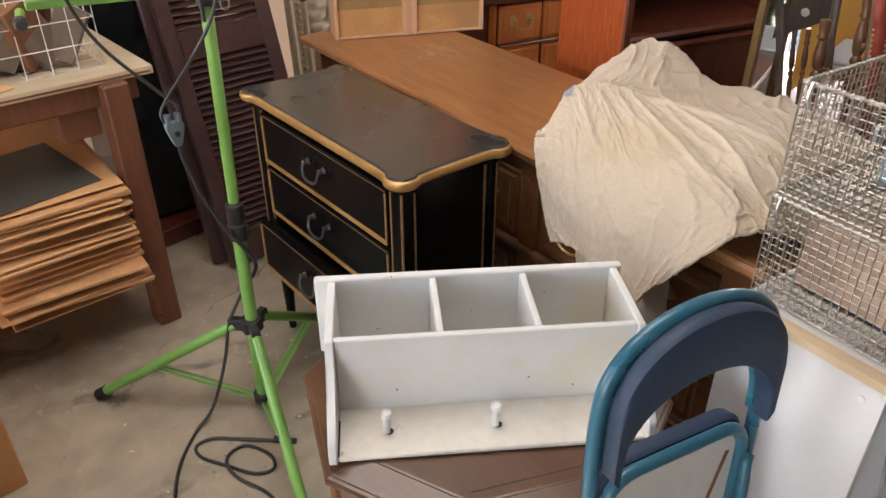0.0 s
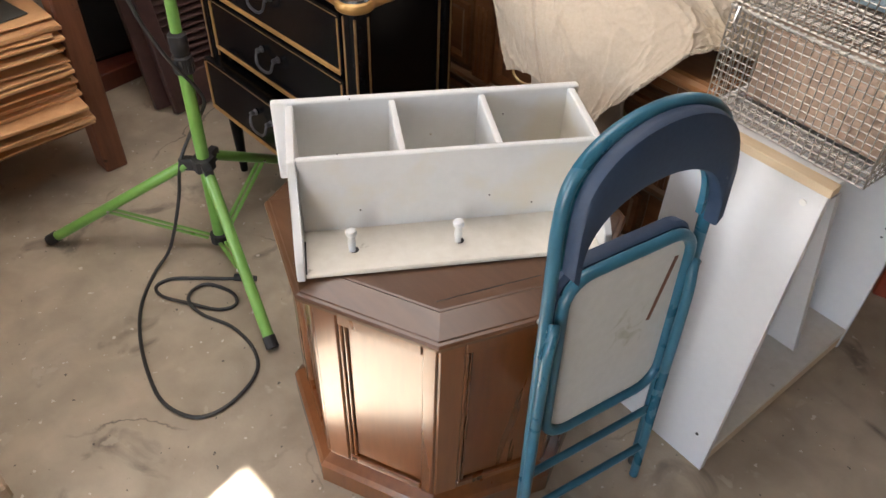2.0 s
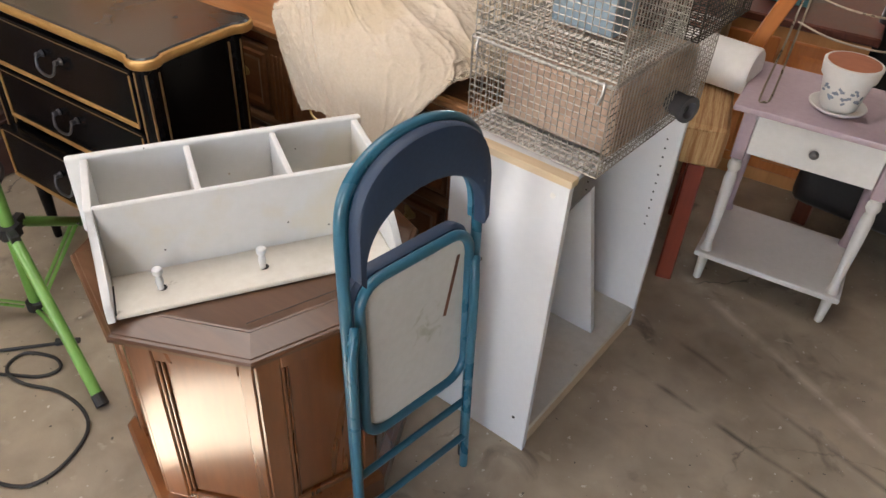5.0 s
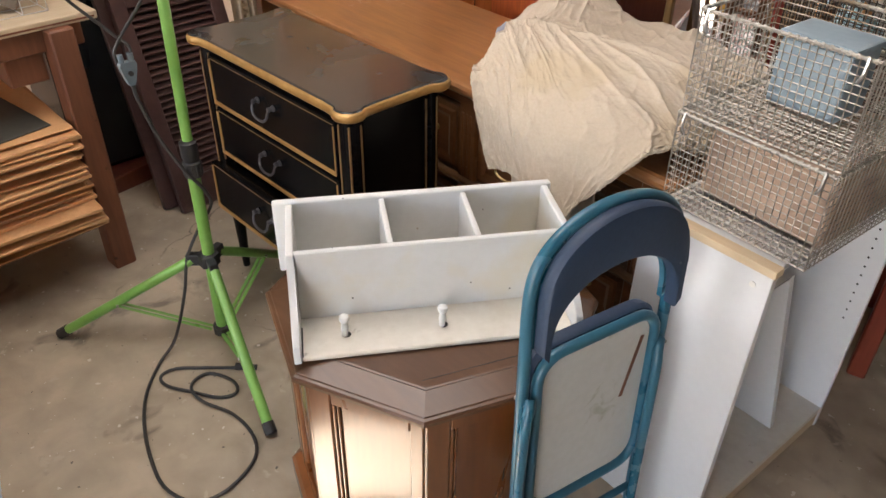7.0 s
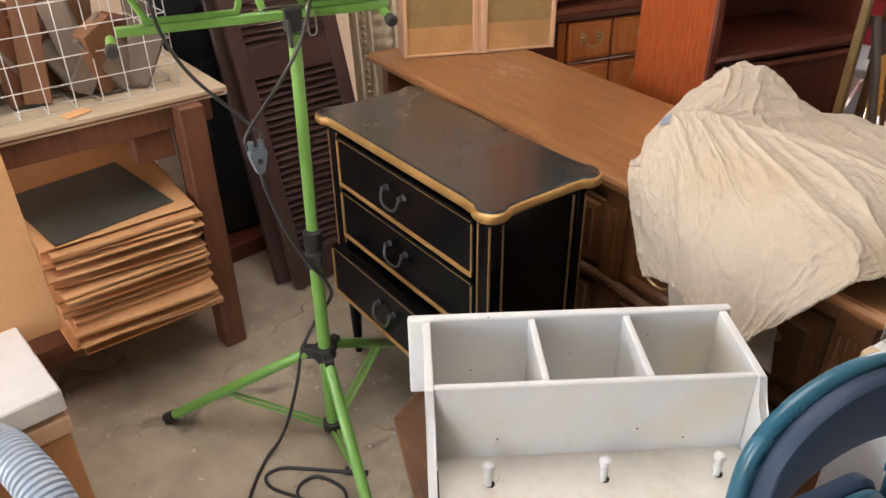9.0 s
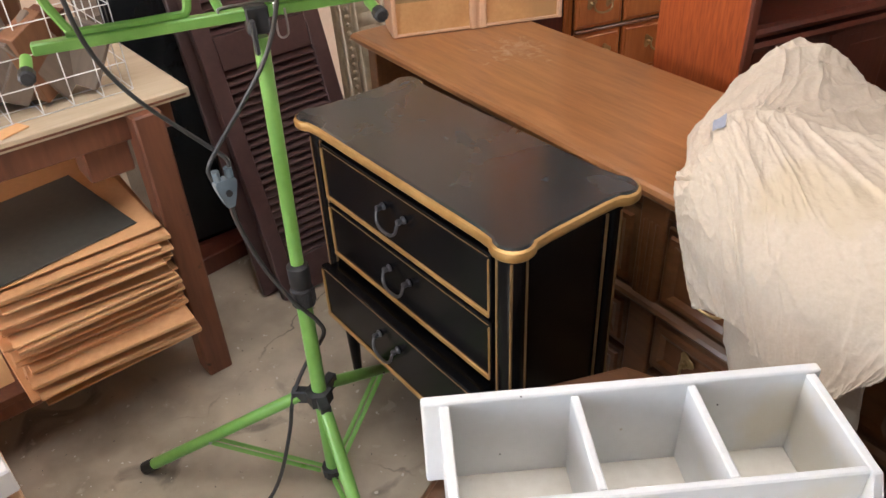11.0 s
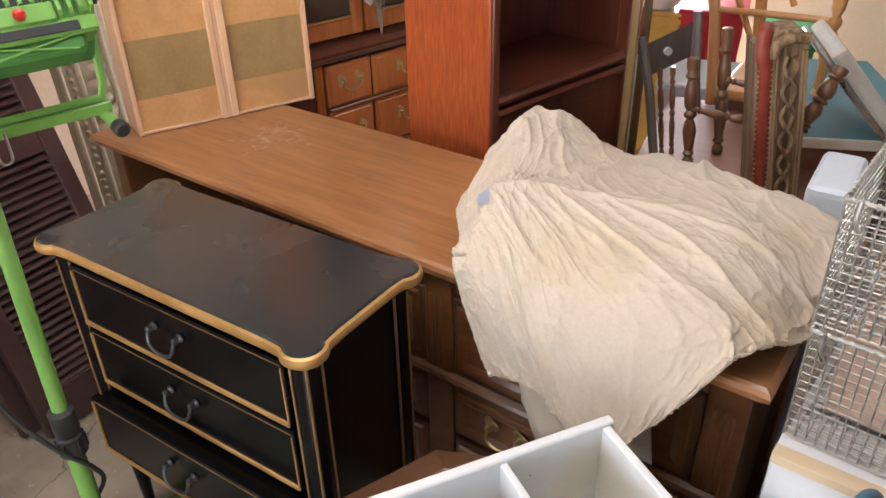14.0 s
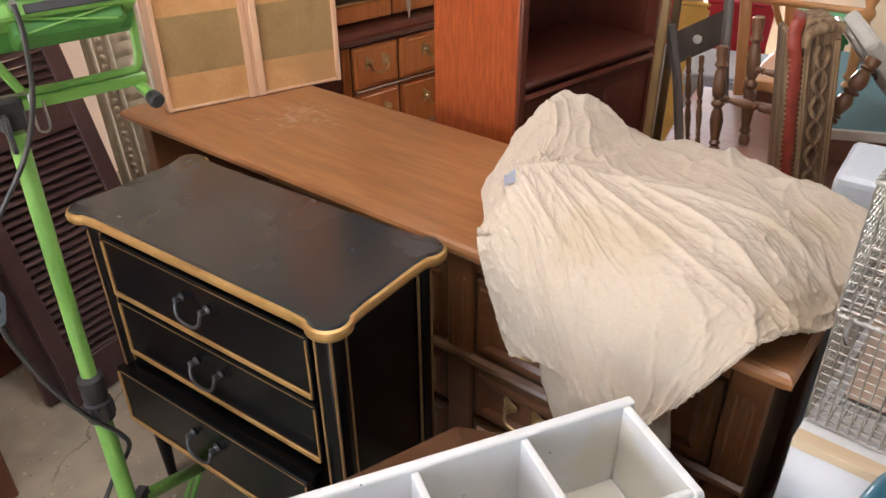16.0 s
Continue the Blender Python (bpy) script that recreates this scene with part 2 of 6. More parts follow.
green_paint = material("green_enamel", (0.145, 0.33, 0.06), (0.21, 0.43, 0.10), 0.33, 0, 9, bump=0.03)
green_dark = material("green_lamp_casting", (0.055, 0.19, 0.04), (0.09, 0.28, 0.06), 0.4, 0, 9, bump=0.05)
black_plastic = material("black_plastic", (0.012, 0.012, 0.013), (0.028, 0.028, 0.03), 0.5, 0, 20)
grey_plastic = material("grey_plastic", (0.11, 0.15, 0.18), (0.17, 0.22, 0.26), 0.45, 0, 9, bump=0.06)
steel = material("steel", (0.35, 0.35, 0.35), (0.6, 0.6, 0.6), 0.3, 1.0, 20)
wire_metal = material("galvanised_wire", (0.25, 0.235, 0.21), (0.50, 0.475, 0.43), 0.40, 0.7, 30, wear=(0.20, 0.15, 0.10), wear_edge=0.60)
canvas = material("canvas", (0.44, 0.368, 0.282), (0.535, 0.460, 0.368), 0.9, 0, 2.6, bump=0.7, fine=150, wear=(0.45, 0.37, 0.265), wear_edge=0.58)
blue_metal = material("blue_enamel", (0.02, 0.10, 0.16), (0.035, 0.14, 0.21), 0.3, 0, 8, bump=0.04, spots=(0.03, 0.05, 0.05), spot_scale=40, spot_edge=0.72)
blue_vinyl = material("navy_vinyl", (0.012, 0.026, 0.06), (0.022, 0.045, 0.09), 0.55, 0, 5, bump=0.2, fine=120, spots=(0.09, 0.11, 0.14), spot_scale=60, spot_edge=0.7)
hardboard = material("white_seat_board", (0.46, 0.47, 0.45), (0.56, 0.57, 0.55), 0.55, 0, 3, bump=0.06, spots=(0.30, 0.30, 0.22), spot_scale=13, spot_edge=0.70, smudge=((0.19, -0.003, 0.50), 0.09, (0.26, 0.27, 0.18)))
lilac = material("lilac_paint", (0.40, 0.30, 0.34), (0.52, 0.42, 0.46), 0.45, 0, 5, bump=0.06, spots=(0.25, 0.14, 0.12), spot_scale=22, spot_edge=0.72)
shutter_brown = material("brown_shutter_paint", (0.042, 0.019, 0.017), (0.080, 0.041, 0.036), 0.45, 0, 8, bump=0.1)
cream_carved = material("cream_carved_paint", (0.28, 0.22, 0.135), (0.43, 0.35, 0.235), 0.6, 0, 20, bump=0.3, wear=(0.24, 0.18, 0.1), wear_edge=0.55)
brass = material("old_brass", (0.36, 0.26, 0.12), (0.60, 0.45, 0.23), 0.35, 0.9, 30)
rubber = material("rubber", (0.012, 0.012, 0.012), (0.025, 0.025, 0.024), 0.6, 0, 20)


# ---- mesh helpers ----
def thing(name, m, label, category, group="", kind=""):
    ob = new(name)
    ob.empty_display_size = 0.05
    ob.matrix_world = m
    return tagged(ob, label, category, group, kind)


def part(name, bm, mat, parent, label="", smooth=False, m=None):
    """Links a bmesh as one mesh object under a thing or a part."""
    me = bpy.data.meshes.new(name)
    bmesh.ops.recalc_face_normals(bm, faces=bm.faces)
    if smooth:
        for f in bm.faces:
            f.smooth = True
    bm.to_mesh(me)
    bm.free()
    if smooth:
        me.set_sharp_from_angle(angle=radians(40))
    me.materials.append(mat)
    ob = new(name, me)
    ob.parent = parent
    if m is not None:
        ob.matrix_basis = m
    return tagged(ob, label)


def box(x0, x1, y0, y1, z0, z1, bev=0.003, bm=None, seg=1, m=None):
    bm = bm or bmesh.new()
    r = bmesh.ops.create_cube(bm, size=1.0)
    vs = r["verts"]
    for v in vs:
        v.co = Vector(((x0 + x1) / 2 + v.co.x * (x1 - x0), (y0 + y1) / 2 + v.co.y * (y1 - y0), (z0 + z1) / 2 + v.co.z * (z1 - z0)))
    if bev:
        es = list({e for v in vs for e in v.link_edges})
        b = bmesh.ops.bevel(bm, geom=es, offset=min(bev, abs(x1 - x0) * 0.45, abs(y1 - y0) * 0.45, abs(z1 - z0) * 0.45), segments=seg, affect='EDGES', profile=0.6)
        vs = list({v for f in b["faces"] for v in f.verts} | {v for v in vs if v.is_valid})
    if m is not None:
        bmesh.ops.transform(bm, matrix=m, verts=vs)
    return bm


def rod(a, b, r0, r1=None, n=12, bm=None):
    """A straight round bar from a to b."""
    bm = bm or bmesh.new()
    a, b = Vector(a), Vector(b)
    q = (b - a).to_track_quat("Z", "Y").to_matrix().to_4x4()
    bmesh.ops.create_cone(bm, cap_ends=True, segments=n, radius1=r0, radius2=r0 if r1 is None else r1, depth=(b - a).length,
                          matrix=Matrix.Translation((a + b) / 2) @ q)
    return bm


def smooth_line(pts, steps=8, closed=False):
    """Points along a Catmull-Rom curve."""
    p = [Vector(q) for q in pts]
    n, out = len(p), []
    for i in range(n if closed else n - 1):
        if closed:
            a, b, c, d = p[i - 1], p[i], p[(i + 1) % n], p[(i + 2) % n]
        else:
            a, b, c, d = p[max(i - 1, 0)], p[i], p[i + 1], p[min(i + 2, n - 1)]
        for k in range(steps):
            t = k / steps
            out.append(0.5 * (2 * b + (c - a) * t + (2 * a - 5 * b + 4 * c - d) * t * t + (3 * b - a - 3 * c + d) * t ** 3))
    if not closed:
        out.append(p[-1])
    return out


def tube(pts, r, n=8, closed=False, bm=None, flat=1.0):
    """A tube along a line of points, without a twist."""
    bm = bm or bmesh.new()
    p = [Vector(q) for q in pts]
    m, rings, up = len(p), [], None
    for i in range(m):
        d = (p[(i + 1) % m] - p[i - 1]) if closed else (p[min(i + 1, m - 1)] - p[max(i - 1, 0)])
        d.normalize()
        if up is None:
            up = Vector((0, 0, 1)) if abs(d.z) < 0.9 else Vector((0, 1, 0))
        side = d.cross(up).normalized()
        up = side.cross(d).normalized()
        rings.append([bm.verts.new(p[i] + side * r * math.cos(2 * math.pi * k / n) + up * r * flat * math.sin(2 * math.pi * k / n)) for k in range(n)])
    for i in range(m if closed else m - 1):
        a, b = rings[i], rings[(i + 1) % m]
        for k in range(n):
            bm.faces.new((a[k], a[(k + 1) % n], b[(k + 1) % n], b[k]))
    if not closed:
        bm.faces.new(rings[0][::-1])
        bm.faces.new(rings[-1])
    return bm


def lathe(profile, n=20, bm=None, m=None):
    """A turned shape from (radius, height) pairs."""
    bm = bm or bmesh.new()
    made, rings = [], []
    for r, z in profile:
        ring = [bm.verts.new((max(r, 1e-4) * math.cos(2 * math.pi * k / n), max(r, 1e-4) * math.sin(2 * math.pi * k / n), z)) for k in range(n)]
        rings.append(ring)
        made += ring
    for a, b in zip(rings, rings[1:]):
        for k in range(n):
            bm.faces.new((a[k], a[(k + 1) % n], b[(k + 1) % n], b[k]))
    bm.faces.new(rings[0][::-1])
    bm.faces.new(rings[-1])
    if m is not None:
        bmesh.ops.transform(bm, matrix=m, verts=made)
    return bm


def prism(outline, z0, z1, bm=None, bev=0.0, seg=2):
    """A slab with the given outline in the plan."""
    bm = bm or bmesh.new()
    lo = [bm.verts.new((x, y, z0)) for x, y in outline]
    hi = [bm.verts.new((x, y, z1)) for x, y in outline]
    n = len(lo)
    bm.faces.new(lo[::-1])
    bm.faces.new(hi)
    for i in range(n):
        bm.faces.new((lo[i], lo[(i + 1) % n], hi[(i + 1) % n], hi[i]))
    if bev:
        es = [e for e in bm.edges if abs(e.verts[0].co.z - e.verts[1].co.z) < 1e-6]
        bmesh.ops.bevel(bm, geom=es, offset=bev, segments=seg, affect='EDGES', profile=0.5)
    return bm


def moulding(path_outlines):
    """A skin through a stack of outlines (x, y, z) with the same count of points, capped."""
    bm = bmesh.new()
    rows = [[bm.verts.new(p) for p in o] for o in path_outlines]
    n = len(rows[0])
    for a, b in zip(rows, rows[1:]):
        for i in range(n):
            bm.faces.new((a[i], a[(i + 1) % n], b[(i + 1) % n], b[i]))
    bm.faces.new(rows[0][::-1])
    bm.faces.new(rows[-1])
    return bm


def simple(name, bm, mat, label, category, group="", kind="", smooth=False, m=None):
    ob = part(name, bm, mat, None, label, smooth, m)
    return tagged(ob, "", category, group, kind)


# ---- the place ----
X0, X1, Y0, Y1, H = -3.3, 3.4, -1.3, 5.3, 2.75
simple("floor", box(-12, 12, -14, 14, -0.15, 0.0, 0), concrete, "stained grey-brown concrete garage floor with paint flecks", "floor", kind="structure")
# unseen slab outside the door, added to block sun right of the patch
simple("canopy", box(0.12, 3.2, -4.0, Y0 - 0.15, 2.5, 2.58, 0), ceiling_paint, "unseen canopy added to keep the sun off most of the door", "canopy", kind="structure")
simple("ceiling", box(X0 - 0.15, X1 + 0.15, Y0 - 0.15, Y1 + 0.15, H, H + 0.12, 0), ceiling_paint, "unseen garage ceiling, kept dark to cut bounced light", "ceiling", kind="structure")
# two glowing panels, unseen, added under the ceiling as fill from above
glow = bpy.data.materials.new("overhead_fill_glow")
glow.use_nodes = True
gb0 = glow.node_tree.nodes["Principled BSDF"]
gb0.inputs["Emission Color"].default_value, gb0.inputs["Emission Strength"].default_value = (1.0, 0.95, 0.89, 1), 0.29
simple("overhead_fill", box(-1.9, -0.2, 0.3, 2.0, H - 0.03, H - 0.005, 0), glow, "unseen glowing panel added to light things from above", "skylight", kind="structure")
simple("overhead_fill", box(-0.9, 0.3, 3.5, 4.1, H - 0.03, H - 0.005, 0), glow, "unseen glowing panel added to light things from above", "skylight", kind="structure")
DOOR_L, DOOR_R = -0.28, 1.5
w = box(X0 - 0.15, -2.6, Y0 - 0.15, Y0, 0, H, 0)
# unseen side window, added for the left fill lamp
box(-2.6, -1.3, Y0 - 0.15, Y0, 0, 0.75, 0, w)
box(-2.6, -1.3, Y0 - 0.15, Y0, 1.75, H, 0, w)
box(-1.3, DOOR_L, Y0 - 0.15, Y0, 0, H, 0, w)
box(DOOR_L, DOOR_R, Y0 - 0.15, Y0, 2.38, H, 0, w)
# added block below a high slot, which trims the sun patch on the floor
box(DOOR_L, 0.12, Y0 - 0.15, Y0, 0, 1.97, 0, w)
box(DOOR_R, X1 + 0.15, Y0 - 0.15, Y0, 0, H, 0, w)
simple("wall_south", w, wall_paint, "unseen brown wall with a wide open door and added gaps that shape the sun", "wall", kind="structure")
w = box(X0 - 0.15, -2.1, Y1, Y1 + 0.15, 0, H, 0)
box(-2.1, -1.4, Y1, Y1 + 0.15, 1.4, H, 0, w)
box(-1.4, X1 + 0.15, Y1, Y1 + 0.15, 0, H, 0, w)
simple("wall_north", w, pale_wall, "plain beige garage wall with a bright doorway", "wall", kind="structure")
simple("wall_west", box(X0 - 0.15, X0, Y0, Y1, 0, H, 0), plaster, "plain tan garage wall", "wall", kind="structure")
simple("wall_east", box(X1, X1 + 0.15, Y0, Y1, 0, H, 0), wall_paint, "plain beige garage wall", "wall", kind="structure")


# ---- black chest of drawers ----
def ear_outline(x0, x1, y0, y1, r, grow=0.0):
    """A rectangle whose corners swell out in round ears."""
    out = []
    for cx, cy, a0 in ((x1, y1, 0), (x0, y1, 90), (x0, y0, 180), (x1, y0, 270)):
        sx, sy = (1 if cx == x1 else -1), (1 if cy == y1 else -1)
        ex, ey = cx - sx * r, cy - sy * r
        pts = []
        for k in range(-3, 10):
            a = radians(a0 + 15 * k)
            pts.append((ex + (r + grow) * math.cos(a), ey + (r + grow) * math.sin(a)))
        n = 0.014
        first = (cx - sx * n + sx * grow, ey - sy * r * 1.5) if (sx * sy > 0) else (ex - sx * r * 1.5, cy - sy * n + sy * grow)
        last = (ex - sx * r * 1.5, cy - sy * n + sy * grow) if (sx * sy > 0) else (cx - sx * n + sx * grow, ey - sy * r * 1.5)
        out += [first] + pts + [last]
    return out


def bail_pull(parent, x, y, z, mat, width=0.085, drop=0.042):
    """A swan-neck drawer pull with two round posts."""
    h = part("handle", tube(smooth_line([(x - width / 2, y - 0.004, z), (x - width / 2, y - 0.018, z - 0.004), (x - width / 2 + 0.004, y - 0.024, z - drop * 0.7),
             (x - width / 4, y - 0.026, z - drop), (x, y - 0.026, z - drop - 0.003), (x + width / 4, y - 0.026, z - drop),
             (x + width / 2 - 0.004, y - 0.024, z - drop * 0.7), (x + width / 2, y - 0.018, z - 0.004), (x + width / 2, y - 0.004, z)], 5), 0.0036, 7), mat, parent,
             "dark metal bail handle", smooth=True)
    if mat is brass:                                                    # shaped plates behind the posts
        for s in (-1, 1):
            part("back_plate", moulding([[(x + s * width / 2 + r * (1 + 0.25 * math.cos(3 * a)) * math.cos(a) * k, y - e, z + 0.003 + r * (1 + 0.25 * math.cos(3 * a)) * math.sin(a) * k * 1.2)
                                          for a in (radians(20 * q) for q in range(18))] for r, k, e in ((0.018, 1.0, 0.0), (0.018, 1.0, 0.002), (0.018, 0.8, 0.0035))]), mat, h)
    for s in (-1, 1):
        part("post", lathe([(0.003, 0), (0.009, 0.001), (0.009, 0.004), (0.005, 0.008), (0.007, 0.014), (0.006, 0.019), (0.001, 0.021)], 10,
             m=pose(x + s * width / 2, y, z, 90)), mat, h, smooth=True)


CX0, CX1, CY0, CY1, CTOP = -1.603, -0.839, 1.325, 1.678, 0.818
chest = thing("chest_of_drawers", pose(0, 0, 0), "black lacquered three-drawer chest with gold trim, lowest drawer ajar", "chest")
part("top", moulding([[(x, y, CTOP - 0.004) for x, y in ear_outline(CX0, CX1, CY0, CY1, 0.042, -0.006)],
                      [(x, y, CTOP) for x, y in ear_outline(CX0, CX1, CY0, CY1, 0.042, -0.010)]]), black_top_sheen, chest, "satin black top with scalloped corners")
part("gold_edge", moulding([[(x, y, CTOP + z) for x, y in ear_outline(CX0, CX1, CY0, CY1, 0.042, g)]
                            for g, z in ((-0.016, -0.028), (-0.004, -0.0275), (0.0, -0.023), (0.001, -0.014), (-0.001, -0.007), (-0.007, -0.0035))]), gold_paint, chest, "gold painted moulded edge", smooth=True)
BX0, BX1, BY0, BY1 = CX0 + 0.036, CX1 - 0.036, CY0 + 0.034, CY1 - 0.03
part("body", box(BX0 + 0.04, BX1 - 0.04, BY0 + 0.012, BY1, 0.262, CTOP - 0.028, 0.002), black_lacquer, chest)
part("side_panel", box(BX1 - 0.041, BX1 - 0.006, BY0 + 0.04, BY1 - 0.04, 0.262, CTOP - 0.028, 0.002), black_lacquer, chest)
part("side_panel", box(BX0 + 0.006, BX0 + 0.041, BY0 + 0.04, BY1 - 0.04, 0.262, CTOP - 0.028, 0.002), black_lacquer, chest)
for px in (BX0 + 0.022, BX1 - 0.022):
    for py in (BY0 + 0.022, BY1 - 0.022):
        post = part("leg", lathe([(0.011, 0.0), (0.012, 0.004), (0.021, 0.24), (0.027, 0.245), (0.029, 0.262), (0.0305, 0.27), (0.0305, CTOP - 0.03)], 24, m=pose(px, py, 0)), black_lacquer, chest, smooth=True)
        for k in range(6):
            a = radians(k * 60 + 15)
            fx, fy = px + 0.0305 * math.cos(a), py + 0.0305 * math.sin(a)
            part("flute", box(fx - 0.0025, fx + 0.0025, fy - 0.0025, fy + 0.0025, 0.30, CTOP - 0.05, 0.001), gold_line, post, "thin gold line")
DZ = ((0.62, 0.765), (0.458, 0.605), (0.285, 0.442))
for k, (z0, z1) in enumerate(DZ):
    pull = 0.045 if k == 2 else 0.0
    y0 = BY0 - 0.006 - pull
    x0, x1 = BX0 + 0.05, BX1 - 0.05
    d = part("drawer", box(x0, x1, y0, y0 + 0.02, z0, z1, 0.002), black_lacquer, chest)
    g, wd = 0.0035, 0.009
    fr = box(x0 + 0.002, x1 - 0.002, y0 - g - 0.001, y0 + 0.001, z0 - 0.002, z0 + 0.011, 0.002)
    for a in ((x0 + 0.002, x0 + 0.002 + wd, z0 + 0.011, z1 - 0.011), (x1 - 0.002 - wd * 0.35, x1 - 0.002, z0 + 0.011, z1 - 0.011)):
        box(a[0], a[1], y0 - g, y0 + 0.001, a[2], a[3], 0.001, fr)
    part("gold_frame", fr, gold_paint, d, "gold painted bead")
    part("line", box(x0 + 0.012, x1 - 0.006, y0 - 0.0015, y0 + 0.001, z1 - 0.008, z1 - 0.0065, 0), gold_line, d)
    if k == 2:
        part("drawer_rim", box(x0 + 0.006, x1 - 0.006, y0 + 0.018, y0 + 0.05, z1 - 0.03, z1 - 0.006, 0.002), black_lacquer, d)
        for a in (x0 + 0.012, x1 - 0.024):
            part("drawer_side", box(a, a + 0.012, y0 + 0.018, y0 + 0.052, z0 + 0.01, z1 - 0.012, 0.001), black_lacquer, d)
    bail_pull(d, (x0 + x1) / 2 - 0.005, y0 - 0.001, (z0 + z1) / 2 + 0.020, iron, 0.074, 0.036)
part("rail", box(BX0 + 0.04, BX1 - 0.04, BY0 - 0.002, BY0 + 0.012, 0.262, 0.28, 0.001), black_lacquer, chest)
part("rail_line", box(BX0 + 0.05, BX1 - 0.05, BY0 - 0.004, BY0 - 0.0015, 0.265, 0.268, 0), gold_line, chest)

# ---- octagonal cabinet table ----
OC, OR = Vector((-0.462, 1.24, 0)), 0.345


def octagon(r, z):
    return [(r * math.cos(radians(45 * k)), r * math.sin(radians(45 * k)), z) for k in range(8)]


octa = thing("octagonal_end_table", pose(*OC), "octagonal walnut cabinet end table with panelled sides", "table")
part("top", moulding([octagon(OR - 0.03, 0.556), octagon(OR - 0.006, 0.559), octagon(OR, 0.563), octagon(OR, 0.570), octagon(OR - 0.004, 0.574), octagon(OR - 0.010, 0.575),
                      octagon(OR - 0.012, 0.577), octagon(OR - 0.062, 0.589), octagon(OR - 0.066, 0.5875), octagon(OR - 0.070, 0.5885)]), walnut_top, octa, "dusty scratched brown top with a sloped border")
part("neck", moulding([octagon(OR - 0.036, 0.530), octagon(OR - 0.030, 0.545), octagon(OR - 0.012, 0.558)]), walnut_up, octa)
part("core", moulding([octagon(0.285, 0.06), octagon(0.285, 0.54)]), walnut_up, octa)
part("plinth", moulding([octagon(OR - 0.004, 0.0), octagon(OR - 0.004, 0.055), octagon(OR - 0.012, 0.066), octagon(OR - 0.034, 0.084), octagon(OR - 0.05, 0.086)]), walnut_up, octa, "moulded plinth")
AP = 0.318 * math.cos(radians(22.5))
HALF = 0.318 * math.sin(radians(22.5))
for k in range(8):
    m = pose(0, 0, 0, 0, 0, 45 * k + 22.5 + 90) @ pose(0, -AP, 0)       # local y goes inwards
    side = part("side", box(-HALF + 0.002, -HALF + 0.05, 0, 0.03, 0.084, 0.54, 0.003), walnut_up, octa, "stile of a framed side", m=m)
    part("stile", box(HALF - 0.03, HALF - 0.002, 0, 0.03, 0.084, 0.54, 0.003), walnut_up, side)
    part("rail", box(-HALF + 0.05, HALF - 0.03, 0.001, 0.03, 0.505, 0.54, 0.003), walnut_up, side)
    part("bottom_rail", box(-HALF + 0.05, HALF - 0.03, 0.001, 0.03, 0.084, 0.105, 0.003), walnut_up, side)
    part("bead", box(-HALF + 0.051, -HALF + 0.058, 0.002, 0.02, 0.105, 0.505, 0.002), walnut, side)
    part("bead", box(-HALF + 0.060, -HALF + 0.066, 0.004, 0.02, 0.105, 0.505, 0.002), walnut_up, side)
    part("panel", box(-HALF + 0.066, HALF - 0.03, 0.010, 0.024, 0.105, 0.505, 0.002), walnut_up, side, "glossy flat panel")

part("crack", box(-0.105, 0.085, -0.236, -0.2346, 0.5880, 0.5891, 0, m=pose(0, 0, 0, 0, 0, 67.5)), rubber, octa, "long dark crack in the veneer")

# ---- white coat shelf lying on its back ----
SH = pose(-0.729, 1.066, 0.590, 0, 0, 56.3)                        # x along it, y away from the pegs
SL, SD, SHT = 0.555, 0.176, 0.1635
shelf = thing("coat_shelf", SH, "white painted three-cubby coat shelf with pegs, lying on its back", "shelf")
part("top_board", box(-0.012, SL + 0.010, -0.014, 0.004, 0.0, SHT + 0.004, 0.006, seg=3), shelf_white, shelf)
part("front_board", box(0.028, SL - 0.014, -SD - 0.012, -SD, 0.003, SHT, 0.0025), shelf_white, shelf)
part("back_board", box(0.028, SL - 0.014, -0.299, -0.014, 0.0, 0.010, 0.0025), white_dirty, shelf, "dirty scuffed peg board")
for x in (0.014, SL - 0.014):
    o = [(-0.014, 0.0), (-0.304, 0.0), (-0.306, 0.018), (-0.300, 0.040), (-0.276, 0.062), (-0.238, 0.090), (-0.208, 0.122), (-0.190, SHT), (-0.014, SHT)]
    b = bmesh.new()
    lo, hi = [b.verts.new((x, y, z)) for y, z in o], [b.verts.new((x + 0.014, y, z)) for y, z in o]
    b.faces.new(lo), b.faces.new(hi[::-1])
    for i in range(len(o)):
        b.faces.new((lo[i], lo[(i + 1) % len(o)], hi[(i + 1) % len(o)], hi[i]))
    bmesh.ops.bevel(b, geom=list(b.edges), offset=0.002, segments=1, affect='EDGES')
    part("side_board", b, shelf_white, shelf)
for f in (0.372, 0.675):
    part("divider", box(SL * f - 0.006, SL * f + 0.006, -SD, -0.014, 0.010, SHT - 0.002, 0.002), shelf_white, shelf)
for f in (0.197, 0.53, 0.862):
    part("peg", lathe([(0.006, 0), (0.0055, 0.004), (0.0075, 0.017), (0.006, 0.029), (0.005, 0.032), (0.009, 0.036), (0.010, 0.041), (0.0085, 0.046), (0.003, 0.049)], 14,
         m=pose(SL * f, -0.247, 0.010)), shelf_white, shelf, smooth=True)
    part("peg_hole", lathe([(0.0085, 0.0), (0.0085, 0.0006), (0.006, 0.0007)], 12, m=pose(SL * f + 0.003, -0.246, 0.0100)), rubber, shelf)
for x, z in ((0.13, 0.05), (0.36, 0.06), (0.44, 0.036)):
    part("nail_hole", rod((x, -SD - 0.0126, z), (x, -SD - 0.0116, z), 0.0018, n=8), rubber, shelf)
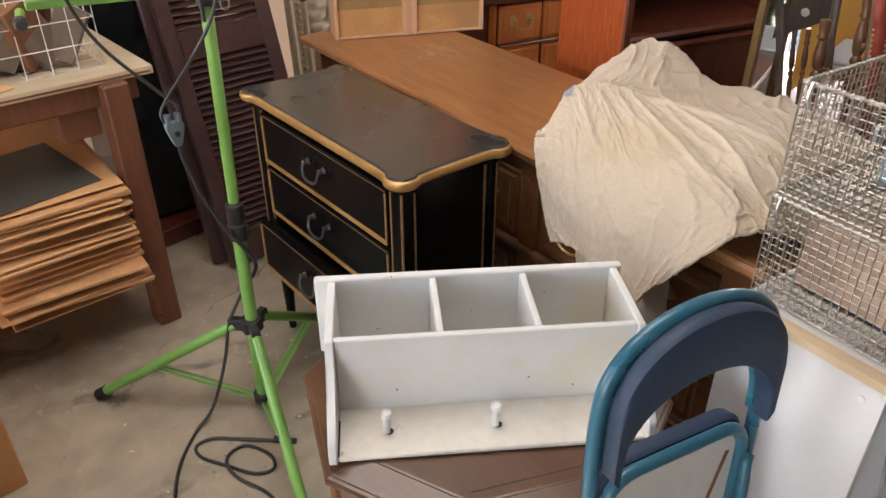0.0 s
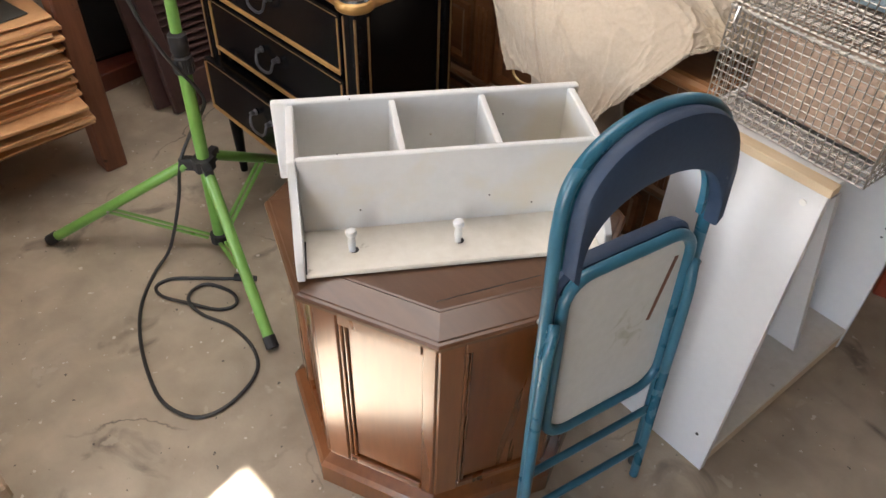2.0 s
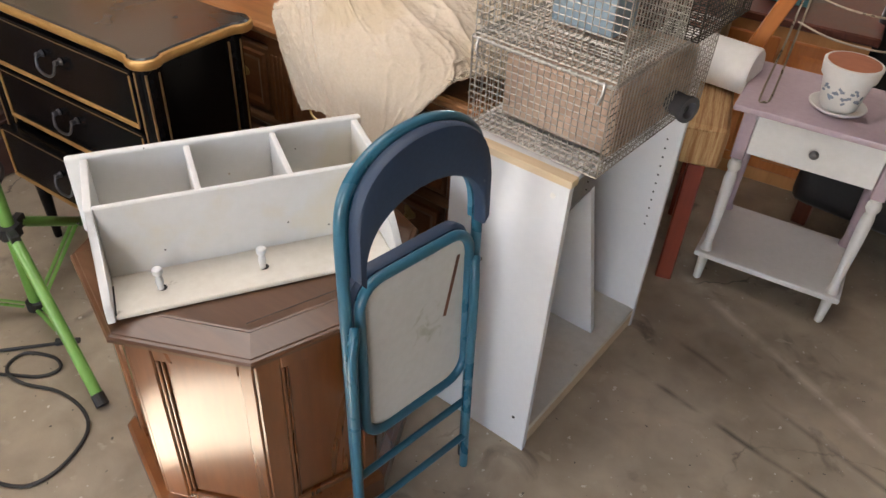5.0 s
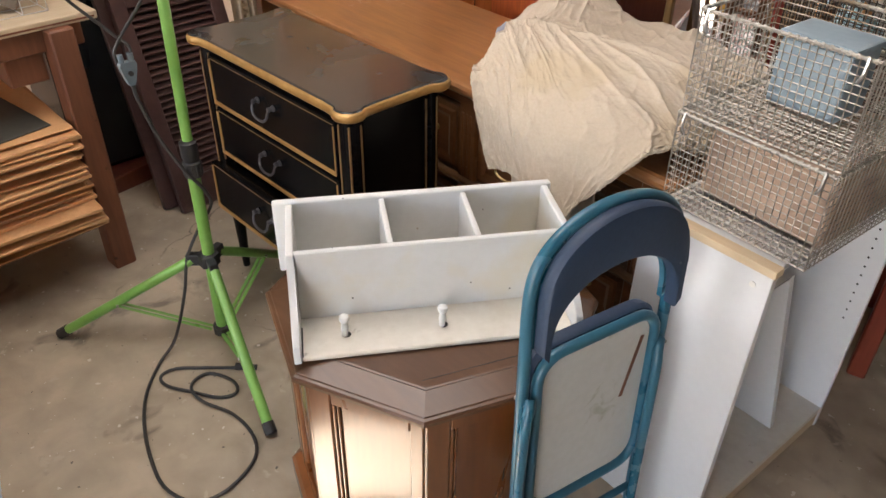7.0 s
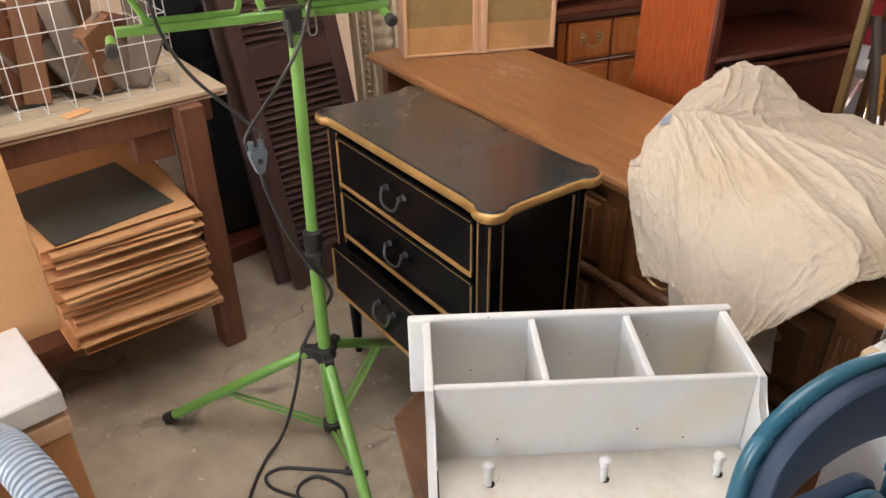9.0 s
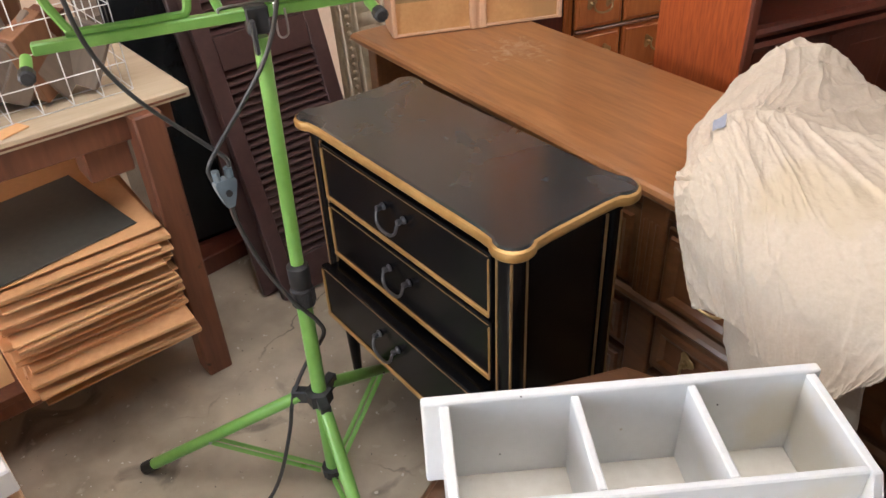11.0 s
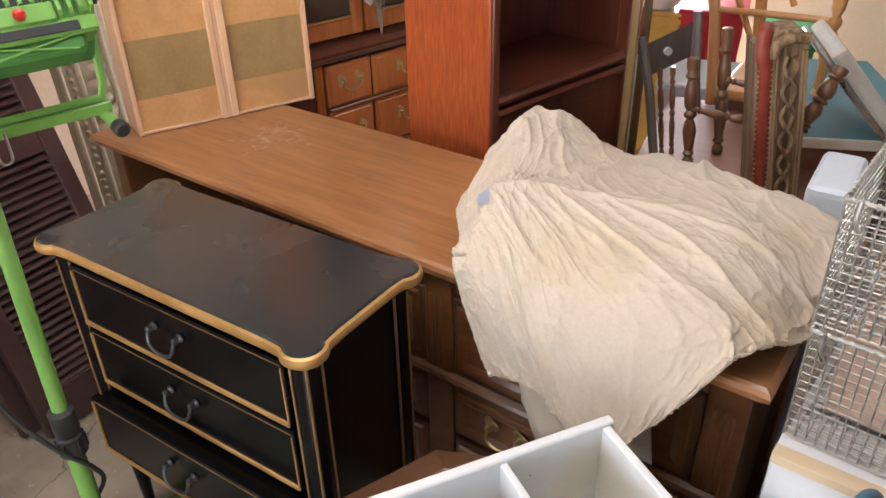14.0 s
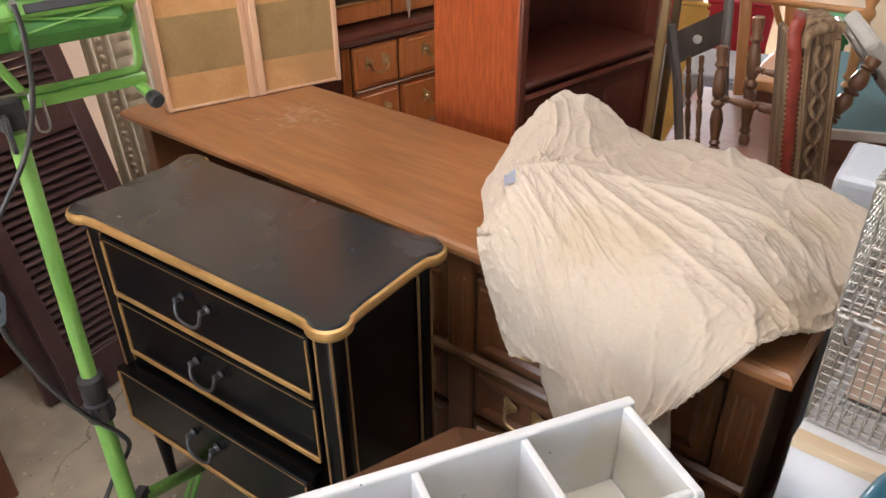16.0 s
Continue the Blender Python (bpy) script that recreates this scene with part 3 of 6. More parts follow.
for x, z in ((0.13, 0.168), (0.10, 0.05), (0.42, 0.115)):
    part("nail_hole", rod((x, -0.0146, z), (x, -0.0138, z), 0.0014, n=8), rubber, shelf)
part("dark_joint", box(0.0282, 0.0312, -0.297, -0.215, 0.0102, 0.0112, 0), rubber, shelf)


# ---- long dresser with the cloth ----
DK = pose(-2.13, 1.825, 0, 0, 0, -3.4)                              # x along the front, y away from it
DL, DD, DT = 1.915, 0.487, 0.757
desk = thing("dresser", DK, "long brown wooden dresser with panelled front and moulded top", "dresser")
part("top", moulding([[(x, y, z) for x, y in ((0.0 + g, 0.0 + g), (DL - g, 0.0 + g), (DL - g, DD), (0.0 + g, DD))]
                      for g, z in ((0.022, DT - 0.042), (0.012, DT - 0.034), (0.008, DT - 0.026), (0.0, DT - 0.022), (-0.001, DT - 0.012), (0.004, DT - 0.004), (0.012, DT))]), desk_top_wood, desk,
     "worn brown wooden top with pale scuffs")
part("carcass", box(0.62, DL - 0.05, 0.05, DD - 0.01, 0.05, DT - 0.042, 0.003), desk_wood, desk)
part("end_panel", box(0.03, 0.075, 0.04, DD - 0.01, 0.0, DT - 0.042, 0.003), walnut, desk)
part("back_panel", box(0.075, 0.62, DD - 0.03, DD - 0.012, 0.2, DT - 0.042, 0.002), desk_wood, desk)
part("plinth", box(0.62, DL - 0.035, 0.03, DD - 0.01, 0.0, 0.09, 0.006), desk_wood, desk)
part("end_stile", box(DL - 0.06, DL - 0.028, 0.03, 0.085, 0.09, DT - 0.042, 0.004), walnut, desk)
part("end_stile", box(DL - 0.06, DL - 0.028, DD - 0.07, DD - 0.012, 0.09, DT - 0.042, 0.004), walnut, desk)
part("end_rail", box(DL - 0.055, DL - 0.032, 0.085, DD - 0.07, DT - 0.12, DT - 0.042, 0.004), walnut, desk)
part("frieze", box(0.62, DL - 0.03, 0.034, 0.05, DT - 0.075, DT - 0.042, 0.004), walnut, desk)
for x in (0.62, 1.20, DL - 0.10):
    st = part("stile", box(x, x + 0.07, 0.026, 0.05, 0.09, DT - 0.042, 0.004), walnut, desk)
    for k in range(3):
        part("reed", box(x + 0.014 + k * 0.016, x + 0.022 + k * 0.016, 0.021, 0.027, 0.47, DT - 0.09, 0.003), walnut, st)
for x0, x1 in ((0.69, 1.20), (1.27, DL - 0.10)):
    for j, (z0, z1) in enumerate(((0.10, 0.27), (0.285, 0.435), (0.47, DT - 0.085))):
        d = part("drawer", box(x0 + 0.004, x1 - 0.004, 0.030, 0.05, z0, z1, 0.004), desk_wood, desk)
        part("raised_field", moulding([[(x, y, z) for x, z in ((x0 + g, z0 + g), (x1 - g, z0 + g), (x1 - g, z1 - g), (x0 + g, z1 - g))]
                                       for g, y in ((0.016, 0.0305), (0.020, 0.022), (0.032, 0.022), (0.045, 0.028))]), walnut, d)
        for f in (0.27, 0.73):
            bail_pull(d, x0 + (x1 - x0) * f, 0.022, (z0 + z1) / 2 + 0.012, brass, 0.075, 0.03)
    part("ledge", moulding([[(x, y, z) for x, y in ((x0 - 0.07, g), (x1 + 0.07, g), (x1 + 0.07, 0.05), (x0 - 0.07, 0.05))]
                            for g, z in ((0.028, 0.437), (0.018, 0.444), (0.014, 0.452), (0.018, 0.460), (0.028, 0.468))]), desk_wood, desk)

# ---- drop cloth bundled over the end of the dresser ----
NU, NV = 320, 300


def along(p, t):
    """A smooth curve through the rows of p at the place t."""
    k = min(int(t), len(p) - 2)
    s = t - k
    a, b, c, d = p[max(k - 1, 0)], p[k], p[k + 1], p[min(k + 2, len(p) - 1)]
    return 0.5 * (2 * b + (c - a) * s + (2 * a - 5 * b + 4 * c - d) * s * s + (3 * b - a - 3 * c + d) * s ** 3)


# sections of the heap from the back to the hanging hem
HEAP_BACK = ((-0.92, 2.10, 0.765), (-0.86, 2.23, 0.77), (-0.66, 2.235, 0.775), (-0.40, 2.21, 0.775), (-0.20, 2.14, 0.785))
HEAP_CREST = ((-0.94, 2.02, 0.80), (-0.885, 2.19, 0.95), (-0.665, 2.20, 0.885), (-0.42, 2.18, 0.895), (-0.185, 2.10, 0.875))
HEAP_TOP = ((-0.925, 1.93, 0.83), (-0.865, 2.11, 0.95), (-0.68, 2.08, 0.905), (-0.43, 2.08, 0.905), (-0.18, 2.02, 0.89))
HEAP_FALL = ((-0.885, 1.84, 0.84), (-0.82, 1.93, 0.92), (-0.68, 1.93, 0.92), (-0.37, 1.95, 0.915), (-0.185, 1.93, 0.84))
FOLD_RIDGE = ((-0.815, 1.74, 0.85), (-0.755, 1.755, 0.935), (-0.66, 1.83, 0.932), (-0.355, 1.87, 0.912), (-0.190, 1.87, 0.79))
SHEET_TOP = ((-0.79, 1.675, 0.845), (-0.695, 1.685, 0.88), (-0.57, 1.72, 0.875), (-0.345, 1.775, 0.875), (-0.215, 1.80, 0.795))
SHEET_LOW = ((-0.752, 1.660, 0.76), (-0.645, 1.64, 0.78), (-0.52, 1.65, 0.78), (-0.335, 1.705, 0.825), (-0.24, 1.745, 0.815))
SHEET_HEM = ((-0.70, 1.655, 0.622), (-0.60, 1.635, 0.650), (-0.445, 1.605, 0.604), (-0.365, 1.62, 0.69), (-0.262, 1.70, 0.82))
NET = np.array((HEAP_BACK, HEAP_CREST, HEAP_TOP, HEAP_FALL, FOLD_RIDGE, SHEET_TOP, SHEET_LOW, SHEET_HEM))
vals = np.zeros((NU + 1, NV + 1, 3))
for i in range(NU + 1):
    col = np.array([along(r, 4 * i / NU) for r in NET])
    for j in range(NV + 1):
        vals[i, j] = along(col, 7 * j / NV)
du = np.gradient(vals, axis=0)
dv = np.gradient(vals, axis=1)
nrm = np.cross(dv, du)
nrm /= np.linalg.norm(nrm, axis=2, keepdims=True) + 1e-9


def ridged(p, gain=2.2):
    """Noise with thin sharp crests and flats between them."""
    return (1 - min(abs(noise.noise(p)) * gain, 1)) ** 3


def clamp(x):
    return min(max(x, 0.0), 1.0)


rng = random.Random(12)
PLEATS = [(-0.02, 0.008, 0.016, 0.0, 1.2), (0.93, 0.009, 0.020, -0.1, 1.1), (0.27, 0.006, 0.012, 0.0, 0.7), (0.52, 0.006, 0.014, -0.1, 0.8), (1.22, 0.010, 0.05, -0.2, 0.9)]
PLEATS += [(rng.uniform(-0.6, 1.2), rng.uniform(0.002, 0.0045), rng.uniform(0.007, 0.016), rng.uniform(-0.2, 0.6), rng.uniform(0.2, 0.6)) for k in range(22)]
FOLDS = [(rng.uniform(0.0, 0.95), rng.uniform(-0.5, 0.9), rng.uniform(0.005, 0.011), rng.uniform(0.008, 0.015), rng.uniform(0, 40)) for k in range(16)]
b = bmesh.new()
grid = []
for i in range(NU + 1):
    row = []
    for j in range(NV + 1):
        p, nn, u, v = Vector(vals[i, j]), Vector(nrm[i, j]), i / NU, j / NV
        wob = noise.noise(Vector((u * 2.6, v * 2.6, 1.7)))
        sheet = clamp((v - 0.50 - 0.05 * wob) / 0.07)                      # the flat sheet folded over the heap
        w = (v - 0.57) / 0.43
        lane = (u - 0.20 - 0.20 * w) / (0.33 + 0.27 * max(w, -0.4))       # creases fan out from the ridge to the hem
        lane += 0.05 * noise.noise(Vector((u * 5, v * 5, 3.1))) + 0.012 * noise.noise(Vector((u * 16, v * 16, 2.2)))
        fold = 0.014 / (1 + math.exp(-(lane + 0.03) / 0.012)) - 0.006 / (1 + math.exp(-(lane - 1.02) / 0.014))
        for at, amp, wid, start, length in PLEATS:
            d = lane - at - 0.12 * (w - start) * math.sin(at * 37)
            if abs(d) < 8 * wid and start < w < start + length:
                fade = min(1.0, 6 * (w - start), 6 * (start + length - w)) * (0.4 + 0.6 * clamp(0.55 + 1.7 * noise.noise(Vector((at * 91, v * 5.0, 8.0)))))
                fold += amp * fade * math.exp(-abs(d) / (wid if d > 0 else 0.55 * wid))
        run = Vector((lane * 9, w * 3.0, 4.3))                             # small puckers, drawn out along the creases
        turn = Vector((u * 20 - v * 14, v * 13 + u * 4, 4.3))
        cross = Vector((u * 12 + v * 6, v * 13 - u * 6, 7.7))
        fold += 0.0015 * ridged(run, 2.0) + 0.0042 * ridged(turn * 0.45, 2.2) + 0.0026 * ridged(cross, 2.2) + 0.0017 * ridged(cross * 2.1, 2.0) + 0.0008 * ridged(cross * 4.3, 1.8) - 0.002
        heap = 0.015 * ridged(Vector((u * 3.8 + v * 2, v * 3.6 - u, 0.3)), 1.8) + 0.008 * ridged(Vector((u * 8 + v * 6, v * 6 - u * 3, 5.3)), 1.9) + 0.0032 * ridged(turn * 0.8, 2.0) + 0.0014 * ridged(turn * 1.8, 1.9) - 0.008
        for a0, sl, amp, wid, ph in FOLDS:
            d = u - a0 - sl * (v - 0.30) - 0.05 * noise.noise(Vector((v * 6, ph, 0.5)))
            if abs(d) < 0.15:
                heap += amp * math.exp(-abs(d) / (wid if d > 0 else 0.5 * wid)) * clamp(0.4 + 1.8 * noise.noise(Vector((v * 6, ph, 6.1))))
        lip = 0.008 * math.exp(-((v - 0.555 - 0.05 * wob) / 0.012) ** 2) * clamp((u - 0.1) * 5)
        gash = -0.010 * math.exp(-((v - 0.70 - 0.10 * u) / 0.006) ** 2) * clamp((0.14 - u) * 14)
        seam = 0.003 * math.exp(-((lane + 0.10) / 0.012) ** 2) * clamp((v - 0.82) * 12) * (0.6 + 0.4 * math.sin(v * 420))
        big = (0.014 - 0.006 * sheet) * noise.noise(Vector((u * 2.8 + 3, v * 2.8, 5.0))) * min(1, 4 * u) * min(1, 4 * (1 - u))
        edge = 0.25 + 0.75 * clamp(6 * u) * clamp(6 * (1 - u))
        q = p + nn * (sheet * fold + (1 - sheet) * heap * edge + lip + gash + seam + big + 0.0008 * noise.noise(Vector((u * 75, v * 75, 9.1))))
        if v > 0.97:
            q.z += 0.006 * noise.noise(Vector((u * 9, 3.0, 1.0)))
        if v < 0.5:
            q.z = max(q.z, 0.763)
        row.append(b.verts.new(q))
    grid.append(row)
for i in range(NU):
    for j in range(NV):
        b.faces.new((grid[i][j], grid[i + 1][j], grid[i + 1][j + 1], grid[i][j + 1]))
cloth = simple("drop_cloth", b, canvas, "crumpled cream canvas drop cloth heaped over the dresser's end", "cloth", smooth=True)
sol = cloth.modifiers.new("thickness", 'SOLIDIFY')
sol.thickness, sol.offset = 0.003, -1

tail = bmesh.new()
rows = []
for i in range(41):
    u = i / 40
    row = []
    for j in range(31):
        v = j / 30
        x = -0.672 + 0.27 * u + 0.03 * v
        y = 1.682 - 0.035 * math.sin(math.pi * u) + 0.012 * math.sin(9 * u + 2 * v) + 0.006 * noise.noise(Vector((u * 9, v * 7, 3)))
        row.append(tail.verts.new((x, y, 0.745 - (0.19 + 0.07 * math.sin(math.pi * min(1, u * 1.1)) + 0.012 * noise.noise(Vector((u * 6, 1, 1)))) * v)))
    rows.append(row)
for i in range(40):
    for j in range(30):
        tail.faces.new((rows[i][j], rows[i + 1][j], rows[i + 1][j + 1], rows[i][j + 1]))
tl = part("hanging_hem", tail, canvas, cloth, "thin under layer of the cloth", smooth=True)
tl.modifiers.new("thickness", 'SOLIDIFY').thickness = 0.003
patch = material("blue_grey_patch", (0.22, 0.24, 0.30), (0.32, 0.33, 0.38), 0.9, 0, 30, bump=0.3, fine=300)
tag = bmesh.new()
tg = [[tag.verts.new(cloth.data.vertices[i * (NV + 1) + j].co + Vector(nrm[i, j]) * 0.0035) for j in range(int(NV * 0.555), int(NV * 0.592), 2)] for i in range(int(NU * 0.215), int(NU * 0.262), 2)]
for r0, r1 in zip(tg, tg[1:]):
    for k in range(len(r0) - 1):
        tag.faces.new((r0[k], r1[k], r1[k + 1], r0[k + 1]))
part("sewn_label", tag, patch, cloth, "small faded blue-grey patch", smooth=True)

# ---- white bookcase ----
BW, BD, BH = 0.597, 0.27, 0.775
bk = thing("bookcase", pose(0.080, 1.530, 0, 0, 0, -4.4), "small open white melamine bookcase on the floor", "bookcase")
for y in (0.0, BW - 0.016):
    s = part("side", box(-BD, 0, y, y + 0.016, 0, BH, 0.002), white_melamine, bk)
    for k in range(11):
        for xx in (-0.035, -0.22):
            part("pin_hole", rod((xx, y + (0.0155 if y == 0 else -0.0005), 0.36 + 0.026 * k), (xx, y + (0.0175 if y == 0 else 0.001), 0.36 + 0.026 * k), 0.0028, n=8), rubber, s)
part("edge_strip", box(-0.004, 0.002, 0.0, 0.016, 0.0, BH, 0.001), white_melamine, bk)
part("back", box(-BD, -BD + 0.006, 0.016, BW - 0.016, 0.05, BH - 0.016, 0), white_melamine, bk)
part("bottom_shelf", box(-BD + 0.006, -0.001, 0.016, BW - 0.016, 0.052, 0.070, 0.001), white_dirty, bk)
part("kick", box(-0.02, -0.003, 0.016, BW - 0.016, 0.006, 0.052, 0.001), raw_edge, bk)
part("top_board", box(-BD, 0.006, -0.004, 0.022, BH, BH + 0.016, 0.001), raw_edge, bk, "raw pale wooden top strip")
part("top_board", box(-BD, 0.0, 0.022, BW, BH, BH + 0.012, 0.001), white_melamine, bk)
part("screw_cap", rod((-0.03, -0.002, BH - 0.03), (-0.03, 0.001, BH - 0.03), 0.006), white_paint, bk)
part("screw_hole", rod((-0.035, -0.0015, 0.10), (-0.035, 0.001, 0.10), 0.004), rubber, bk)
lb = bmesh.new()
corner = [(0.112, 0.0), (0.098, 0.58), (-0.06, 0.285), (-0.06, 0.0)]
pa, pb = [lb.verts.new((x, -0.008, z)) for x, z in corner], [lb.verts.new((x, 0.008, z)) for x, z in corner]
lb.faces.new(pa), lb.faces.new(pb[::-1])
for k in range(4):
    lb.faces.new((pa[k], pa[(k + 1) % 4], pb[(k + 1) % 4], pb[k]))
simple("loose_shelf_board", lb, white_melamine, "white cut board leaning inside the bookcase", "board", m=pose(-0.045, 1.955, 0.074, 17, 0, -4.4))

# ---- blue folding chair ----
CH = Matrix(((0.205, -0.979, 0, -0.098), (0.979, 0.205, 0, 1.127), (0, 0, 1, 0), (0, 0, 0, 1)))   # x along its width, y away from the bookcase, z up
chair = thing("folding_chair", CH @ pose(0, 0, 0, -2.3), "folded blue metal chair with navy vinyl pad, leaning upright", "chair")
CWD, CHT = 0.320, 0.958
arch = [(0, 0, 0.01), (0, 0, 0.35), (0, 0, 0.70), (0.0, 0, 0.80)]
for k in range(1, 10):
    a = math.pi * k / 10
    arch.append((CWD / 2 - CWD / 2 * math.cos(a) * 1.0, 0, 0.80 + (CHT - 0.80 - 0.011) * math.sin(a) ** 0.75))
arch += [(CWD, 0, 0.80), (CWD, 0, 0.70), (CWD, 0, 0.35), (CWD, 0, 0.01)]
part("back_frame", tube(smooth_line(arch, 4), 0.011, 12), blue_metal, chair, smooth=True)
part("front_leg", tube(smooth_line([(-0.016, -0.024, 0.012), (-0.016, -0.026, 0.3), (-0.014, -0.028, 0.54), (0.0, -0.020, 0.60), (0.008, -0.012, 0.615)], 5), 0.010, 10), blue_metal, chair, smooth=True)
part("front_leg", tube(smooth_line([(CWD - 0.03, -0.03, 0.012), (CWD - 0.03, -0.03, 0.3), (CWD - 0.028, -0.03, 0.54), (CWD - 0.02, -0.02, 0.60), (CWD - 0.01, -0.012, 0.615)], 5), 0.010, 10), blue_metal, chair, smooth=True)
part("crossbar", rod((0.0, -0.004, 0.20), (CWD, -0.004, 0.20), 0.008), blue_metal, chair, smooth=True)
part("crossbar", rod((-0.004, -0.028, 0.12), (CWD - 0.03, -0.03, 0.12), 0.008), blue_metal, chair, smooth=True)
for x in (0, CWD):
    part("foot_cap", rod((x, 0, 0.0), (x, 0, 0.03), 0.013), rubber, chair)
    part("rivet", rod((x, -0.016, 0.604), (x, 0.016, 0.604), 0.005), steel, chair)


def crescent(section, thick):
    """The arched back pad: a section swept along the arch. section: (how far from the outer edge, depth) pairs."""
    bm = bmesh.new()
    rows = []
    for k in range(25):
        a = math.pi * k / 24
        o = Vector((CWD / 2 - (CWD / 2 - 0.007) * math.cos(a), 0, 0.772 + (CHT - 0.772 - 0.009) * math.sin(a) ** 0.62))
        q = Vector((CWD / 2 - (CWD / 2 - 0.022) * math.cos(a), 0, 0.708 + 0.142 * math.sin(a) ** 0.7))
        if k in (0, 24):
            o = Vector((0.007 if k == 0 else CWD - 0.007, 0, 0.726))
        rows.append([bm.verts.new(o.lerp(q, f) + Vector((0, y * thick, 0))) for f, y in section])
    n = len(section)
    for r0, r1 in zip(rows, rows[1:]):
        for k in range(n):
            bm.faces.new((r0[k], r0[(k + 1) % n], r1[(k + 1) % n], r1[k]))
    bm.faces.new(rows[0][::-1])
    bm.faces.new(rows[-1])
    return bm


part("back_pad", crescent(((0.02, -0.006), (0.0, -0.013), (0.0, -0.022), (0.04, -0.029), (0.14, -0.032), (0.86, -0.032), (0.96, -0.029), (1.0, -0.022), (1.0, -0.013), (0.98, -0.006)), 1.0), blue_vinyl, chair, "navy vinyl back pad", smooth=True, m=pose(0, -0.006, 0))
part("back_plate", crescent(((0.06, 0.006), (0.06, -0.0055), (0.94, -0.0055), (0.94, 0.006)), 1.0), blue_metal, chair)


def rounded(x0, x1, z0, z1, r, y, n=5):
    out = []
    for cx, cz, a0 in ((x1 - r, z1 - r, 0), (x0 + r, z1 - r, 90), (x0 + r, z0 + r, 180), (x1 - r, z0 + r, 270)):
        for k in range(n + 1):
            a = radians(a0 + 90 * k / n)
            out.append((cx + r * math.cos(a), y, cz + r * math.sin(a)))
    return out


seat = part("seat", moulding([rounded(0.022, CWD - 0.016, 0.30, 0.695, 0.05, 0.004), rounded(0.016, CWD - 0.012, 0.296, 0.700, 0.05, 0.012),
                              rounded(0.018, CWD - 0.014, 0.30, 0.698, 0.05, 0.030), rounded(0.03, CWD - 0.03, 0.31, 0.685, 0.05, 0.036)]), blue_vinyl, chair, "navy vinyl seat pad", smooth=True)
part("seat_frame", tube(rounded(0.026, CWD - 0.024, 0.305, 0.688, 0.05, -0.006), 0.0105, 10, True), blue_metal, seat, smooth=True)
part("seat_board", moulding([rounded(0.036, CWD - 0.034, 0.315, 0.680, 0.045, 0.002), rounded(0.036, CWD - 0.034, 0.315, 0.680, 0.045, -0.004)]), hardboard, seat, "stained white underside board")
part("tear", box(0.231, 0.240, -0.0052, -0.0040, 0.50, 0.64, 0.0005, m=Matrix.Translation((0.235, 0, 0.5)) @ pose(0, 0, 0, 0, 14, 0) @ Matrix.Translation((-0.235, 0, -0.5))), bench_wood, seat, "torn brown strip")


# ---- wire baskets ----
# darker wire for the rear basket
dark_wire = material("dark_basket_wire", (0.035, 0.03, 0.026), (0.10, 0.085, 0.07), 0.5, 0.6, 40)
galvanised = wire_metal
def wire_wall(a, b, c, pitch, r):
    """Straight wires both ways over the parallelogram at a with the sides b and c."""
    bm = bmesh.new()
    a, b, c = Vector(a), Vector(b), Vector(c)
    nb, nc = max(2, round(b.length / pitch)), max(2, round(c.length / pitch))
    nn = b.cross(c).normalized() * r * 0.7
    for n, u, v, s in ((nb, b, c, 1), (nc, c, b, -1)):
        for k in range(n + 1):
            p = a + u * (k / n) + nn * s
            q = p + v
            d = v.normalized()
            e = d.cross(nn).normalized() * r
            f = d.cross(e).normalized() * r
            ring = [[bm.verts.new(w + e * x + f * y) for x, y in ((1, 0), (0, 1), (-1, 0), (0, -1))] for w in (p, q)]
            for i in range(4):
                bm.faces.new((ring[0][i], ring[0][(i + 1) % 4], ring[1][(i + 1) % 4], ring[1][i]))
    return bm


def wire_basket(m, w, l, h, label, metal=None):
    wire_metal = metal or galvanised
    th = thing("wire_basket", m, label, "basket", "wire baskets")
    g = 0.002                                                          # the walls lean out a little
    lo, hi = [(0, 0, 0), (w, 0, 0), (w, l, 0), (0, l, 0)], [(-g, -g, h), (w + g, -g, h), (w + g, l + g, h), (-g, l + g, h)]
    part("bottom_mesh", wire_wall(lo[0], (w, 0, 0), (0, l, 0), 0.0135, 0.00115), wire_metal, th)
    for k in range(4):
        a, b, c = Vector(lo[k]), Vector(lo[(k + 1) % 4]), Vector(hi[k])
        part("side_mesh", wire_wall(a, b - a, c - a, 0.0135, 0.00115), wire_metal, th)
        q = Vector(hi[(k + 1) % 4])
        rim = part("rim", rod(c, q, 0.0032, n=8), wire_metal, th, "coiled wire rim")
        n = int((q - c).length / 0.0135)
        coil = bmesh.new()
        for i in range(n):
            p = c.lerp(q, (i + 0.5) / n)
            d = (q - c).normalized() * 0.0022
            rod(p - d, p + d, 0.0046, n=6, bm=coil)
        tagged(part("coil", coil, wire_metal, rim), kind="stuff")
    for a in ((0, h), (w, h)):
        part("clip", tube(smooth_line([(w * 0.5 + (a[0] - w / 2) * 0.9, -g - 0.004, h + 0.004), (w * 0.5 + (a[0] - w / 2) * 0.9, -g - 0.008, h - 0.02), (w * 0.5 + (a[0] - w / 2) * 0.86, -g - 0.006, h - 0.035)], 4), 0.003, 6), steel, th)
    return th


